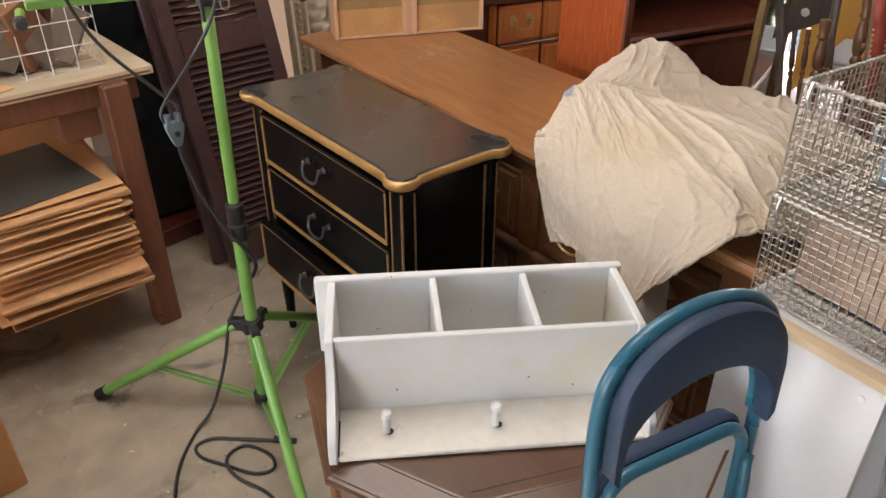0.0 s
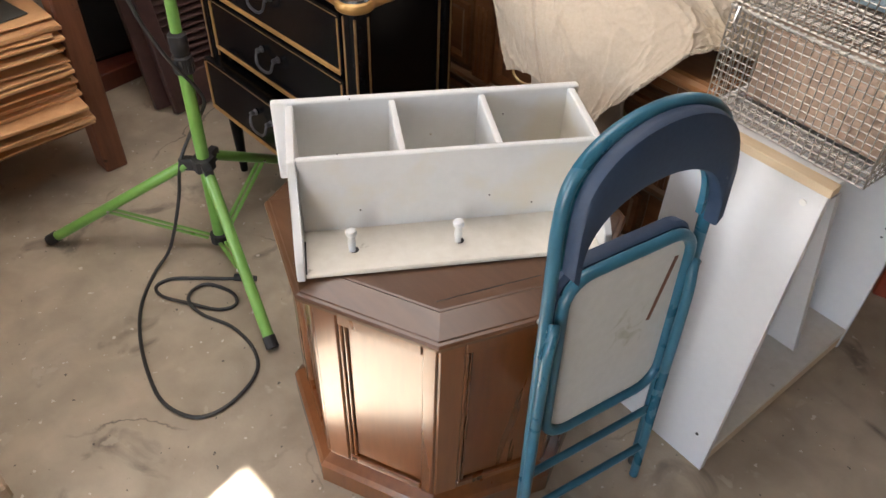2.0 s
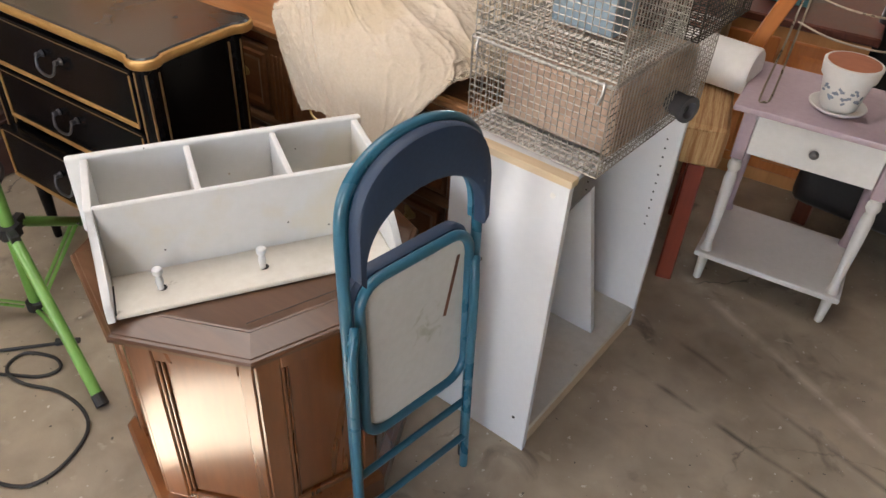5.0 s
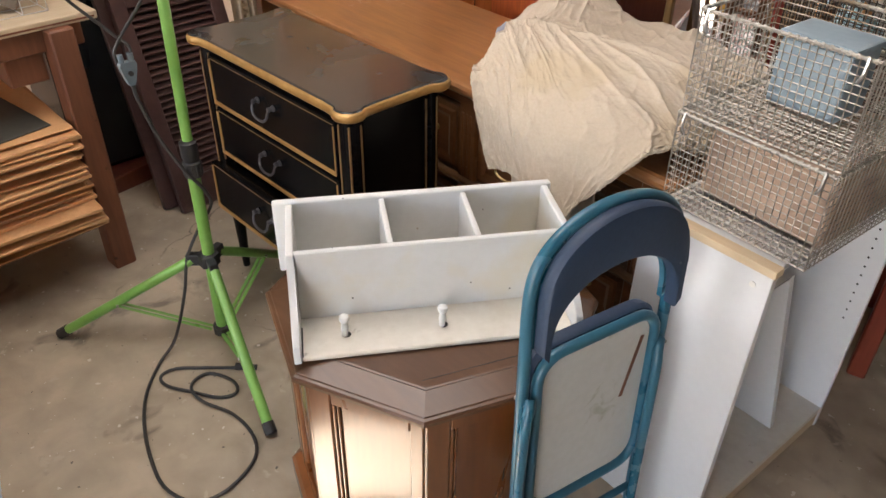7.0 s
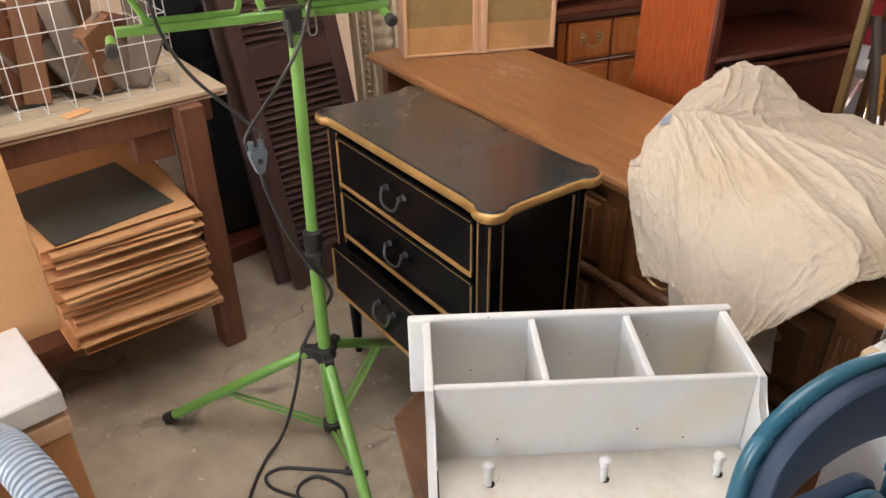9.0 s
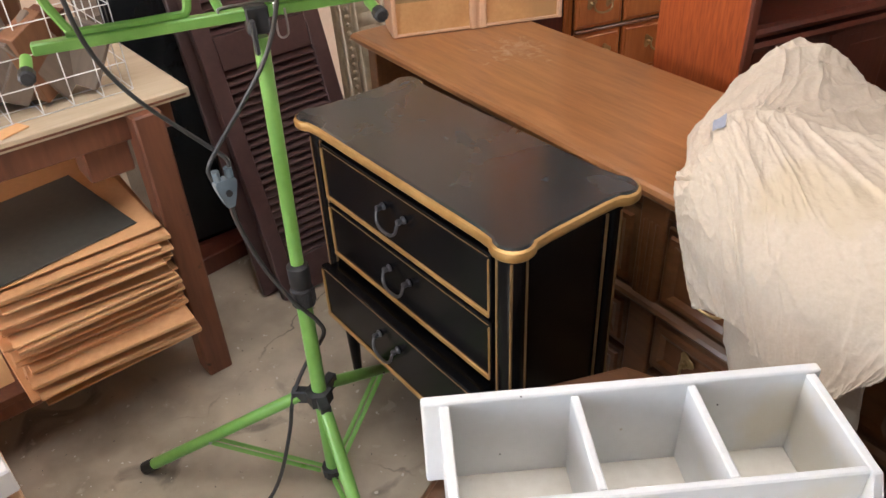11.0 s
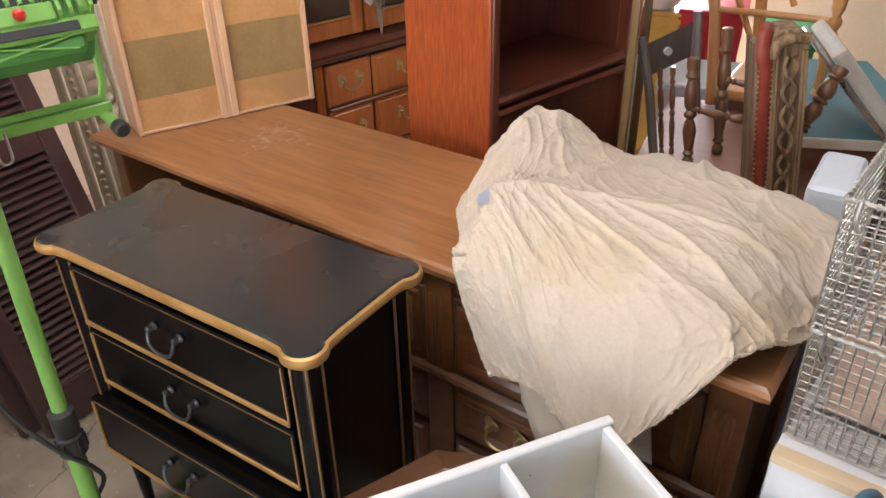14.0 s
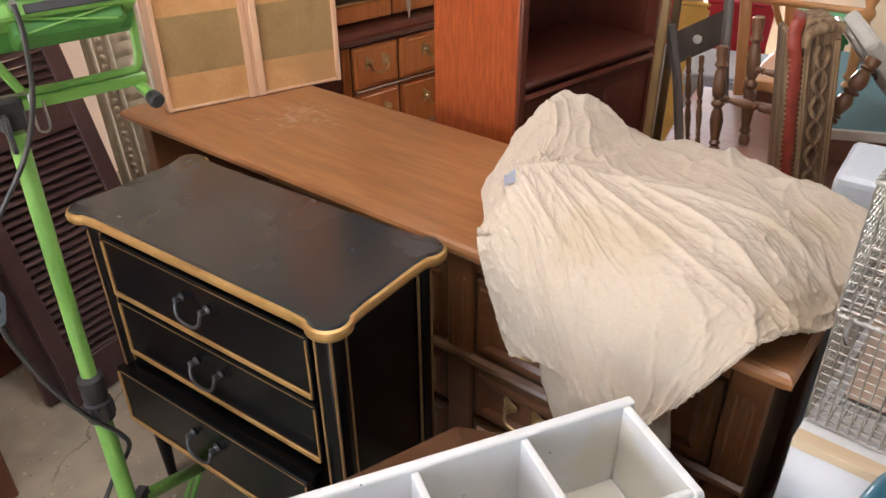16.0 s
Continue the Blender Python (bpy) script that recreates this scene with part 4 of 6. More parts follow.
wire_basket(pose(-0.184, 1.596, 0.7925, 0, 0, -6.3), 0.300, 0.435, 0.180, "galvanised wire mesh basket standing on the white bookcase")
wire_basket(pose(-0.188, 1.608, 0.976, 0, 0, -6.0), 0.304, 0.24, 0.180, "galvanised wire mesh basket stacked on another basket")
simple("white_storage_box", box(-0.29, -0.20, 2.19, 2.40, 0, 0.905, 0.02, seg=3), material("pale_blue_white", (0.52, 0.58, 0.66), (0.62, 0.68, 0.75), 0.35, 0, 3), "tall pale blue-white plastic box behind the wire baskets", "box")
wire_basket(pose(-0.160, 1.875, 0.976, 0, 0, -6.0), 0.325, 0.25, 0.195, "dark wire mesh basket at the back of the stack", dark_wire)
brown_card = material("brown_card", (0.38, 0.27, 0.20), (0.48, 0.36, 0.28), 0.7, 0, 4)
cb = thing("cardboard_box", pose(-0.148, 1.665, 0.797, 0, 0, -6.5), "brown cardboard carton inside the lower wire basket", "box")
part("carton_body", box(0, 0.255, 0, 0.33, 0, 0.13, 0.004), brown_card, cb)
for x0, x1 in ((0.002, 0.126), (0.129, 0.253)):
    part("flap", box(x0, x1, 0.003, 0.327, 0.1305, 0.1335, 0.001), brown_card, cb)
blue_plastic = material("pale_blue_plastic", (0.20, 0.28, 0.34), (0.28, 0.37, 0.44), 0.4, 0, 4)
bb = thing("blue_bin", pose(-0.09, 1.735, 0.981, 0, 0, -6), "pale blue plastic bin inside the upper wire basket", "bin")
part("tub", box(-0.01, 0.125, 0.0, 0.10, 0, 0.122, 0.01, seg=2), blue_plastic, bb)
part("rim", box(-0.014, 0.129, -0.004, 0.104, 0.1225, 0.135, 0.005, seg=2), blue_plastic, bb)
caster = thing("pipe_fitting", pose(0.165, 1.845, 0.842, 0, 90, -25), "dark grey round plastic fitting stuck on the basket", "fitting")
part("body", lathe([(0.016, -0.03), (0.023, -0.028), (0.024, 0.0), (0.028, 0.012), (0.028, 0.02), (0.018, 0.021), (0.017, 0.004), (0.0, 0.004)], 20), material("dark_grey_plastic", (0.05, 0.05, 0.055), (0.09, 0.09, 0.1), 0.6, 0, 15), caster, smooth=True)
part("core", rod((0, 0, 0.002), (0, 0, 0.012), 0.007), rubber, caster)

# ---- green work light on a tripod ----
TX, TY = -1.268, 1.132
tri = thing("work_light", pose(TX, TY, 0), "green twin-head work light on a tripod stand with its cable", "work light")
part("column", rod((0, 0, 0.03), (0, 0.006, 0.62), 0.0165, n=20), green_paint, tri, smooth=True)
part("upper_tube", rod((0, 0.006, 0.60), (0, 0.018, 1.125), 0.0135, n=20), green_paint, tri, smooth=True)
col = part("collar", lathe([(0.017, 0.560), (0.024, 0.562), (0.024, 0.602), (0.020, 0.606), (0.020, 0.614), (0.0225, 0.617), (0.0225, 0.658), (0.0145, 0.664)], 18), black_plastic, tri, "black ribbed clamping collar", smooth=True, m=pose(0, 0.0065, 0))
for k in range(12):
    part("rib", box(0.0235, 0.0262, -0.002, 0.002, 0.566, 0.598, 0.0008, m=pose(0, 0, 0, 0, 0, 30 * k)), black_plastic, col)
hub = part("hub", lathe([(0.019, 0.275), (0.031, 0.278), (0.031, 0.312), (0.020, 0.315)], 6), black_plastic, tri)
low = part("lower_hub", lathe([(0.018, 0.022), (0.027, 0.025), (0.027, 0.050), (0.018, 0.053)], 12), black_plastic, tri)
for ang, rad in ((-132.8, 0.488), (-14.5, 0.44), (118, 0.435)):
    ca, sa = math.cos(radians(ang)), math.sin(radians(ang))
    top, foot = Vector((0.045 * ca, 0.045 * sa, 0.292)), Vector((rad * ca, rad * sa, 0.014))
    leg = part("leg", rod(top, foot, 0.0145, n=14), green_paint, tri, smooth=True)
    part("foot_cap", rod(foot + (top - foot) * 0.055, foot - (top - foot) * 0.01, 0.0165, n=14), black_plastic, leg)
    part("bracket", box(0.02, 0.062, -0.012, 0.012, 0.276, 0.312, 0.003, m=pose(0, 0, 0, 0, 0, ang)), black_plastic, hub)
    mid = top.lerp(foot, 0.55)
    for s in (-0.008, 0.008):
        off = Vector((-sa * s, ca * s, 0))
        part("brace", tube([Vector((0.03 * ca, 0.03 * sa, 0.038)) + off, mid + off + Vector((0, 0, -0.012))], 0.0062, 6, flat=0.4), green_paint, leg)
    part("bolt", rod(mid + Vector((-sa * 0.017, ca * 0.017, -0.006)), mid - Vector((-sa * 0.017, ca * 0.017, 0.006)), 0.004, n=8), steel, leg)
# the cross bar with its two lamps; x along the bar
BAR = pose(0, 0.018, 1.165, 0, 0, 75.5)
L0, L1 = -0.337, 0.205
bar = part("cross_bar", box(L0, L1, -0.010, 0.010, -0.009, 0.009, 0.002), green_paint, tri, m=BAR)
for x in (L1, L0):
    part("bar_knob", rod((x - 0.012, -0.002, -0.012), (x - 0.012, -0.052, -0.018), 0.009, n=12), green_paint, bar, smooth=True)
    part("knob_cap", lathe([(0.010, 0), (0.0125, 0.002), (0.0125, 0.018), (0.009, 0.021)], 10, m=pose(x - 0.012, -0.048, -0.018, 97)), black_plastic, bar)
part("bar_clamp", box(-0.019, 0.019, -0.014, 0.014, -0.034, 0.012, 0.003), black_plastic, bar)
part("clamp_lever", box(-0.016, -0.008, -0.03, -0.014, -0.062, -0.005, 0.002), black_plastic, bar)
part("wire_hook", tube(smooth_line([(-0.06, -0.016, 0.012), (-0.055, -0.018, 0.02), (0.02, -0.018, 0.02), (0.028, -0.018, 0.008), (0.028, -0.018, -0.038), (0.044, -0.018, -0.038), (0.044, -0.018, 0.004)], 4), 0.002, 6), steel, bar)


def lamp_head(parent, x, turn):
    """A finned flood lamp in its bracket."""
    base = part("bracket", tube(smooth_line([(x - 0.10, 0.0, 0.145), (x - 0.10, 0.0, 0.08), (x - 0.075, 0.0, 0.02), (x - 0.07, 0.0, 0.014), (x + 0.07, 0.0, 0.014), (x + 0.10, 0.0, 0.022),
                (x + 0.105, 0.0, 0.08), (x + 0.105, 0.0, 0.145)], 3), 0.007, 6, flat=0.4), green_paint, parent)
    hm = pose(x, 0.0, 0.166, -30, 0, turn)
    head = part("lamp_housing", moulding([[(sx * a, y, sz * c + dz) for sx, sz in ((-1, -1), (1, -1), (1, 1), (-1, 1))]
                                          for a, y, c, dz in ((0.085, -0.052, 0.045, 0.0), (0.092, -0.04, 0.055, 0.0), (0.097, 0.0, 0.068, 0.0), (0.099, 0.03, 0.078, 0), (0.099, 0.05, 0.078, 0))]), green_dark, base, "green finned cast housing", m=hm)
    part("fin_block", box(-0.097, -0.046, -0.052, 0.0, -0.040, 0.066, 0.003), green_paint, head)
    part("fin_block", box(0.046, 0.097, -0.052, 0.0, -0.040, 0.066, 0.003), green_paint, head)
    for k in range(4):
        for sgn in (-1, 1):
            xx = sgn * (0.051 + 0.0142 * k)
            rib = bmesh.new()
            outline = [(-0.050, -0.043), (-0.060, -0.040), (-0.064, -0.034), (-0.062, 0.050), (-0.054, 0.068), (-0.02, 0.078), (-0.02, 0.06), (-0.050, 0.05)]
            pa, pb = [rib.verts.new((xx - 0.0027, y, z)) for y, z in outline], [rib.verts.new((xx + 0.0027, y, z)) for y, z in outline]
            rib.faces.new(pa), rib.faces.new(pb[::-1])
            for q in range(8):
                rib.faces.new((pa[q], pa[(q + 1) % 8], pb[(q + 1) % 8], pb[q]))
            part("fin", rib, green_paint, head)
    part("vent", box(-0.046, 0.046, -0.054, -0.048, -0.018, 0.062, 0.001), black_plastic, head)
    for k in range(6):
        xx = -0.038 + 0.0152 * k
        part("vent_slat", box(xx - 0.0026, xx + 0.0026, -0.062, -0.053, -0.018, 0.064, 0.001), green_paint, head)
    part("vent_bar", box(-0.046, 0.046, -0.058, -0.053, 0.020, 0.024, 0.001), green_dark, head)
    part("panel", box(-0.046, 0.046, -0.060, -0.045, -0.046, -0.018, 0.003), green_paint, head)
    part("skirt", box(-0.097, 0.097, -0.056, 0.02, -0.066, -0.042, 0.004), green_paint, head)
    for sgn in (-1, 1):
        part("brace", rod((-0.06, -0.049, -0.075 - 0.010 * sgn), (0.06, -0.049, -0.075 + 0.010 * sgn), 0.0016, n=6), green_paint, head)
    part("switch", lathe([(0.008, 0), (0.0085, 0.004), (0.006, 0.010), (0.001, 0.012)], 12, m=pose(0.0, -0.059, -0.031, 90)), material("red_switch", (0.5, 0.01, 0.01), (0.6, 0.03, 0.02), 0.3), head, "round red switch cap", smooth=True)
    part("name_plate", box(-0.055, 0.07, -0.0585, -0.050, -0.062, -0.049, 0.001), black_plastic, head)
    part("cable_box", box(-0.075, 0.075, -0.046, 0.02, -0.088, -0.060, 0.006), green_dark, head)
    part("gland", rod((-0.068, -0.054, -0.05), (-0.068, -0.072, -0.052), 0.006, n=10), steel, head)
    part("lens", box(-0.09, 0.09, 0.05, 0.054, -0.07, 0.07, 0.001), steel, head)
    part("clamp_knob", lathe([(0.004, 0), (0.006, 0.012), (0.014, 0.014), (0.014, 0.022), (0.009, 0.026)], 10, m=pose(0.10, 0, 0.0, 0, 90, 0)), black_plastic, head)
    part("clamp_knob", lathe([(0.004, 0), (0.006, 0.008), (0.011, 0.010), (0.011, 0.018)], 10, m=pose(-0.10, 0, 0.0, 0, -90, 0)), black_plastic, head)


lamp_head(bar, 0.098, 0)
lamp_head(bar, -0.205, -4)
part("yoke_post", rod((-0.055, 0.012, 0.01), (-0.085, 0.05, 0.14), 0.008), green_paint, bar)
# cables: two leads into a splitter, then one on to the floor
CABLE = material("black_cable", (0.018, 0.018, 0.019), (0.035, 0.035, 0.034), 0.45, 0, 20)
off = Vector((TX, TY, 0))


def cable(pts, r=0.0038):
    return part("cable", tube([p - off for p in smooth_line(pts, 10)], r, 8), CABLE, tri, smooth=True)


cable([(-1.175, 1.157, 1.322), (-1.170, 1.156, 1.285), (-1.186, 1.152, 1.20), (-1.222, 1.135, 1.11), (-1.25, 1.09, 1.03), (-1.265, 1.035, 0.96), (-1.27, 1.012, 0.925), (-1.27, 1.014, 0.90)])
cable([(-1.25, 0.864, 1.322), (-1.250, 0.866, 1.27), (-1.275, 0.885, 1.17), (-1.30, 0.935, 1.07), (-1.29, 1.02, 0.965), (-1.272, 1.048, 0.93), (-1.27, 1.045, 0.905)])
sp = part("splitter", moulding([[(x - 1.27 - TX, y + 1.034 - TY, z) for x, y in ((-0.009, -w), (0.009, -w), (0.009, w), (-0.009, w))]
                                for w, z in ((0.006, 0.842), (0.009, 0.848), (0.018, 0.878), (0.020, 0.890), (0.017, 0.898))]), grey_plastic, tri, "grey plastic Y-shaped plug splitter")
part("eye", rod((-1.256 - TX, 1.034 - TY, 0.872), (-1.284 - TX, 1.034 - TY, 0.872), 0.006), black_plastic, sp)
for dy in (-0.013, 0.011):
    part("nut", rod((-1.27 - TX, 1.034 + dy - TY, 0.895), (-1.27 - TX, 1.034 + dy - TY, 0.916), 0.008, n=8), grey_plastic, sp)
cable([(-1.27, 1.036, 0.842), (-1.268, 1.04, 0.80), (-1.262, 1.065, 0.70), (-1.25, 1.105, 0.60), (-1.248, 1.15, 0.52), (-1.262, 1.165, 0.46), (-1.295, 1.13, 0.38), (-1.302, 1.085, 0.30), (-1.305, 1.06, 0.20),
       (-1.30, 1.02, 0.10), (-1.31, 0.99, 0.03), (-1.285, 0.93, 0.006), (-1.20, 0.85, 0.006), (-1.10, 0.795, 0.006), (-0.98, 0.755, 0.006), (-0.87, 0.74, 0.006), (-0.785, 0.775, 0.006),
       (-0.765, 0.85, 0.006), (-0.80, 0.945, 0.006), (-0.87, 0.985, 0.006), (-0.97, 0.985, 0.006), (-1.06, 0.95, 0.007), (-1.12, 0.945, 0.014), (-1.155, 0.975, 0.008), (-1.15, 1.02, 0.006),
       (-1.08, 1.05, 0.006), (-1.035, 1.035, 0.006), (-1.05, 0.99, 0.006), (-1.12, 0.945, 0.006), (-1.19, 0.905, 0.006), (-1.235, 0.91, 0.006), (-1.235, 0.955, 0.006), (-1.19, 1.01, 0.006),
       (-1.135, 1.07, 0.006), (-1.11, 1.095, 0.008)], 0.0047)
part("plug", rod(Vector((-1.12, 1.085, 0.012)) - off, Vector((-1.075, 1.125, 0.014)) - off, 0.011, 0.008), black_plastic, tri)

# ---- work bench with paper and a wire crate of offcuts ----
bench = thing("work_bench", pose(-1.85, 1.197, 0, 0, 0, 2.0), "rough dark-stained timber work bench with a worn plywood top", "work bench")   # y along the front, x away negative
top = part("top", box(-0.75, 0.0, -2.0, 0.0, 0.822, 0.846, 0.002), ply, bench, "worn plywood top")
part("ply_edge", box(-0.70, 0.002, -1.99, -0.01, 0.829, 0.834, 0.0), bench_wood, top)
part("apron", box(-0.062, -0.022, -1.95, -0.045, 0.752, 0.822, 0.004), bench_wood, bench)
part("end_apron", box(-0.70, -0.062, -0.10, -0.06, 0.70, 0.822, 0.004), bench_wood, bench)
for y in (-0.165, -1.9):
    part("leg", box(-0.045, 0.030, y + 0.008, y + 0.080, 0.0, 0.822, 0.005), bench_wood, bench)
    part("leg", box(-0.70, -0.61, y, y + 0.085, 0.0, 0.822, 0.005), bench_wood, bench)
part("stop_block", box(-0.15, -0.055, -0.27, -0.16, 0.66, 0.752, 0.004), bench_wood, bench)
part("shelf", box(-0.70, 0.0, -1.9, -0.12, 0.20, 0.222, 0.002), bench_wood, bench)
part("shelf_rail", box(-0.05, -0.01, -1.9, -0.165, 0.155, 0.20, 0.003), bench_wood, bench)
rng = random.Random(4)
z = 0.223
for k in range(36):
    h = rng.uniform(0.005, 0.012)
    d0, d1, sk = rng.uniform(-0.015, 0.05), rng.uniform(-0.02, 0.02), rng.uniform(-4, 4)
    if k < 9:
        d0 += 0.05
    sheet = box(-0.58, 0.0, -0.40, 0.0, 0, h, 0.002)
    for v in sheet.verts:                                              # sheets sag and warp
        v.co.z += 0.006 * noise.noise(Vector((v.co.x * 3, v.co.y * 4, k * 1.7))) + (0.02 if k > 27 else 0.006) * max(0, -v.co.x - 0.3)
    simple("paper_sheet", sheet, paper_edge if k % 3 else paper_tan, "stack of tan kraft paper sheets on the bench shelf", "paper", "kraft paper", m=pose(-1.80 + d0, 1.02 + d1, z, 0, 0, sk))
    z += h + 0.0005
simple("black_sheet", box(-0.36, 0.0, -0.34, 0.0, 0, 0.003, 0.001), paper_black, "dark grey print lying on the kraft paper", "sheet", m=pose(-1.845, 0.985, z + 0.0125, 0, 2, 10))
top_sheet = box(-0.62, 0.0, -0.42, 0.0, 0, 0.004, 0.001)
simple("kraft_sheet", top_sheet, paper_tan, "large tan kraft sheet on top of the stack", "paper", "kraft paper", m=pose(-1.80, 1.03, z + 0.005, 0, 2, 2))
simple("card_panel", box(-0.006, 0.006, -0.40, 0.0, 0, 0.50, 0.002), paper_tan, "tan cardboard panel standing against the bench", "cardboard", m=pose(-1.70, 0.60, 0.36, 0, -6, 3))

crate = thing("wire_crate", pose(-1.93, 1.09, 0.8475, 0, 0, 2), "white wire crate full of brown wood offcuts", "crate")
CW, CLN, CHH = 0.36, 0.62, 0.34
for a, b, c in (((0, -CLN, 0), (0, CLN, 0), (0, 0, CHH)), ((-CW, -CLN, 0), (0, CLN, 0), (0, 0, CHH)), ((-CW, 0, 0), (CW, 0, 0), (0, 0, CHH)), ((-CW, -CLN, 0), (CW, 0, 0), (0, 0, CHH)), ((-CW, -CLN, 0), (CW, 0, 0), (0, CLN, 0))):
    a, b, c = Vector(a), Vector(b), Vector(c)
    for u, v in ((b, c), (c, b)):
        n = round(u.length / 0.068)
        for k in range(n + 1):
            part("wire", rod(a + u * (k / n), a + u * (k / n) + v, 0.0014, n=6), white_paint, crate)
rng = random.Random(9)
off_mats = [bench_wood, wood("brown_offcut", (0.15, 0.062, 0.028), (0.27, 0.125, 0.058), 0.6, "z"), wood("grey_offcut", (0.13, 0.10, 0.075), (0.22, 0.17, 0.13), 0.6, "z")]
for k in range(44):
    l, wd, t = rng.uniform(0.14, 0.32), rng.uniform(0.05, 0.11), rng.uniform(0.018, 0.04)
    tilt_a, tilt_b = rng.uniform(-38, 38), rng.uniform(-15, 15)
    x, y = rng.uniform(-CW + 0.09, -0.06), rng.uniform(-CLN + 0.1, -0.1)
    lowest = 0.5 * wd * abs(math.sin(radians(tilt_a))) + 0.5 * t * abs(math.sin(radians(tilt_b)))
    simple("wood_offcut", box(-t / 2, t / 2, -wd / 2, wd / 2, 0, l, 0.002), off_mats[k % 3], "rough brown wood offcut standing in the wire crate", "wood", "wood offcuts",
           m=pose(-1.93 + x, 1.09 + y, 0.852 + lowest, tilt_a, tilt_b, rng.uniform(-40, 40)))
simple("wood_chip", box(-0.02, 0.02, -0.035, 0.035, 0, 0.004, 0.001), paper_tan, "small orange wood chip on the bench", "chip", m=pose(-1.88, 0.80, 0.8475, 0, 0, 25))

# ---- dark tall cabinet, shutters and carved panel behind ----
dc = thing("black_cabinet", pose(-2.75, 1.18, 0), "tall glossy black cabinet in the dark corner", "cabinet")
gloss_black = material("gloss_black", (0.008, 0.009, 0.01), (0.02, 0.022, 0.024), 0.2, 0, 3, bump=0.25, fine=6)
part("body", box(0, 0.34, 0, 0.36, 0.06, 1.35, 0.006), gloss_black, dc)
part("plinth", box(0, 0.36, -0.02, 0.40, 0.0, 0.06, 0.003), dark_wood, dc)
part("door", box(0.34, 0.352, 0.01, 0.35, 0.08, 1.32, 0.004), gloss_black, dc)
simple("floor_batten", box(-0.04, 0.04, -0.45, 0.45, 0, 0.07, 0.004), dark_wood, "dark timber batten on the floor by the wall", "batten", m=pose(-2.36, 1.45, 0, 0, 0, 8))


def shutter(m, w, h, label):
    th = thing("louvred_shutter", m, label, "shutter", "brown shutters")
    s = 0.055
    for y in (0, w - s):
        part("stile", box(-0.016, 0.016, y, y + s, 0, h, 0.003), shutter_brown, th)
    for z0, z1 in ((0, 0.12), (h * 0.46, h * 0.46 + 0.10), (h - 0.08, h)):
        part("rail", box(-0.014, 0.014, s, w - s, z0, z1, 0.003), shutter_brown, th)
    slat = box(-0.0155, 0.0155, s - 0.004, w - s + 0.004, -0.003, 0.003, 0.002)
    first = None
    for z0, z1 in ((0.12, h * 0.46), (h * 0.46 + 0.10, h - 0.08)):
        n = int((z1 - z0) / 0.0235)
        for k in range(n):
            mm = pose(0, 0, z0 + (z1 - z0) * (k + 0.5) / n, 0, 38, 0)
            if first is None:
                first = part("slat", slat, shutter_brown, th, m=mm)
            else:
                o = new("slat", first.data)
                o.parent, o.matrix_basis = th, mm
    return th


shutter(pose(-1.985, 1.375, 0.006, 0, -17, 3), 0.42, 1.62, "dark brown louvred wooden shutter leaning back on the wall")
shutter(pose(-2.055, 1.335, 0.006, 0, -19, -3), 0.40, 1.60, "reddish-brown louvred wooden shutter leaning behind another")

pil = thing("carved_pilaster", pose(-2.43, 1.975, 0, 0, -4, 0), "cream carved ornamental panel leaning on the wall", "panel")
part("board", box(-0.03, 0.0, 0, 0.22, 0, 1.75, 0.003), cream_carved, pil)
for y in (0.012, 0.075, 0.19):
    part("bead", rod((0.0, y, 0.02), (0.0, y, 1.73), 0.011, n=10), cream_carved, pil, smooth=True)
gb = bmesh.new()
vv = [[gb.verts.new((0.004 + 0.012 * abs(math.sin(j * 0.62)) * abs(math.sin(i * math.pi / 8)) + 0.008 * noise.noise(Vector((i * 0.5, j * 0.35, 2))), 0.085 + 0.095 * i / 8, 0.02 + 1.71 * j / 170)) for j in range(171)] for i in range(9)]
for i in range(8):
    for j in range(170):
        gb.faces.new((vv[i][j], vv[i + 1][j], vv[i + 1][j + 1], vv[i][j + 1]))
part("carving", gb, cream_carved, pil, "leafy carved relief", smooth=True)
for k in range(58):
    part("rosette", lathe([(0.0095, 0), (0.009, 0.006), (0.004, 0.010)], 6, m=pose(0.0, 0.045, 0.035 + 0.0295 * k, 0, 90, 0)), cream_carved, pil)

# ---- pale drawer standing on the dresser ----
PD = pose(-1.976, 1.884, DT + 0.002, 0, 0, 66.4)                          # x along its width, y towards its back
pd = thing("drawer_unit", PD, "pale unfinished wooden drawer standing on end on the dresser", "drawer")
PW, PHT, PT = 0.545, 0.40, 0.125
for x in (0, PW - 0.014):
    part("side", box(x, x + 0.014, 0, PT, 0, PHT, 0.002), pale_wood, pd)
part("back", box(0.014, PW - 0.014, 0.014, PT - 0.01, 0, 0.012, 0.002), pale_wood, pd)
part("bottom_panel", box(0.012, PW - 0.012, 0.012, 0.017, 0.0, PHT, 0), pale_ply, pd, "thin stained plywood bottom")
for a, b in ((0.244, 0.263), (0.275, 0.296)):
    part("muntin", box(a, b, -0.002, 0.012, 0.0, PHT, 0.002), pale_wood, pd)
part("groove", box(0.263, 0.275, 0.003, 0.012, 0.0, PHT, 0), pale_wood, pd)
part("bottom_edge", box(0.014, PW - 0.014, 0.004, 0.012, 0.0, 0.008, 0.001), pale_wood, pd)
part("front_rail", box(0.0, PW, -0.004, PT, PHT, PHT + 0.024, 0.003), pale_wood, pd)
fb = part("front", box(-0.012, PW + 0.012, -0.010, PT + 0.02, PHT + 0.024, PHT + 0.042, 0.004), wood("pinkish_cedar", (0.46, 0.25, 0.15), (0.60, 0.36, 0.23), 0.5, "x"), pd, "pinkish drawer front facing up")
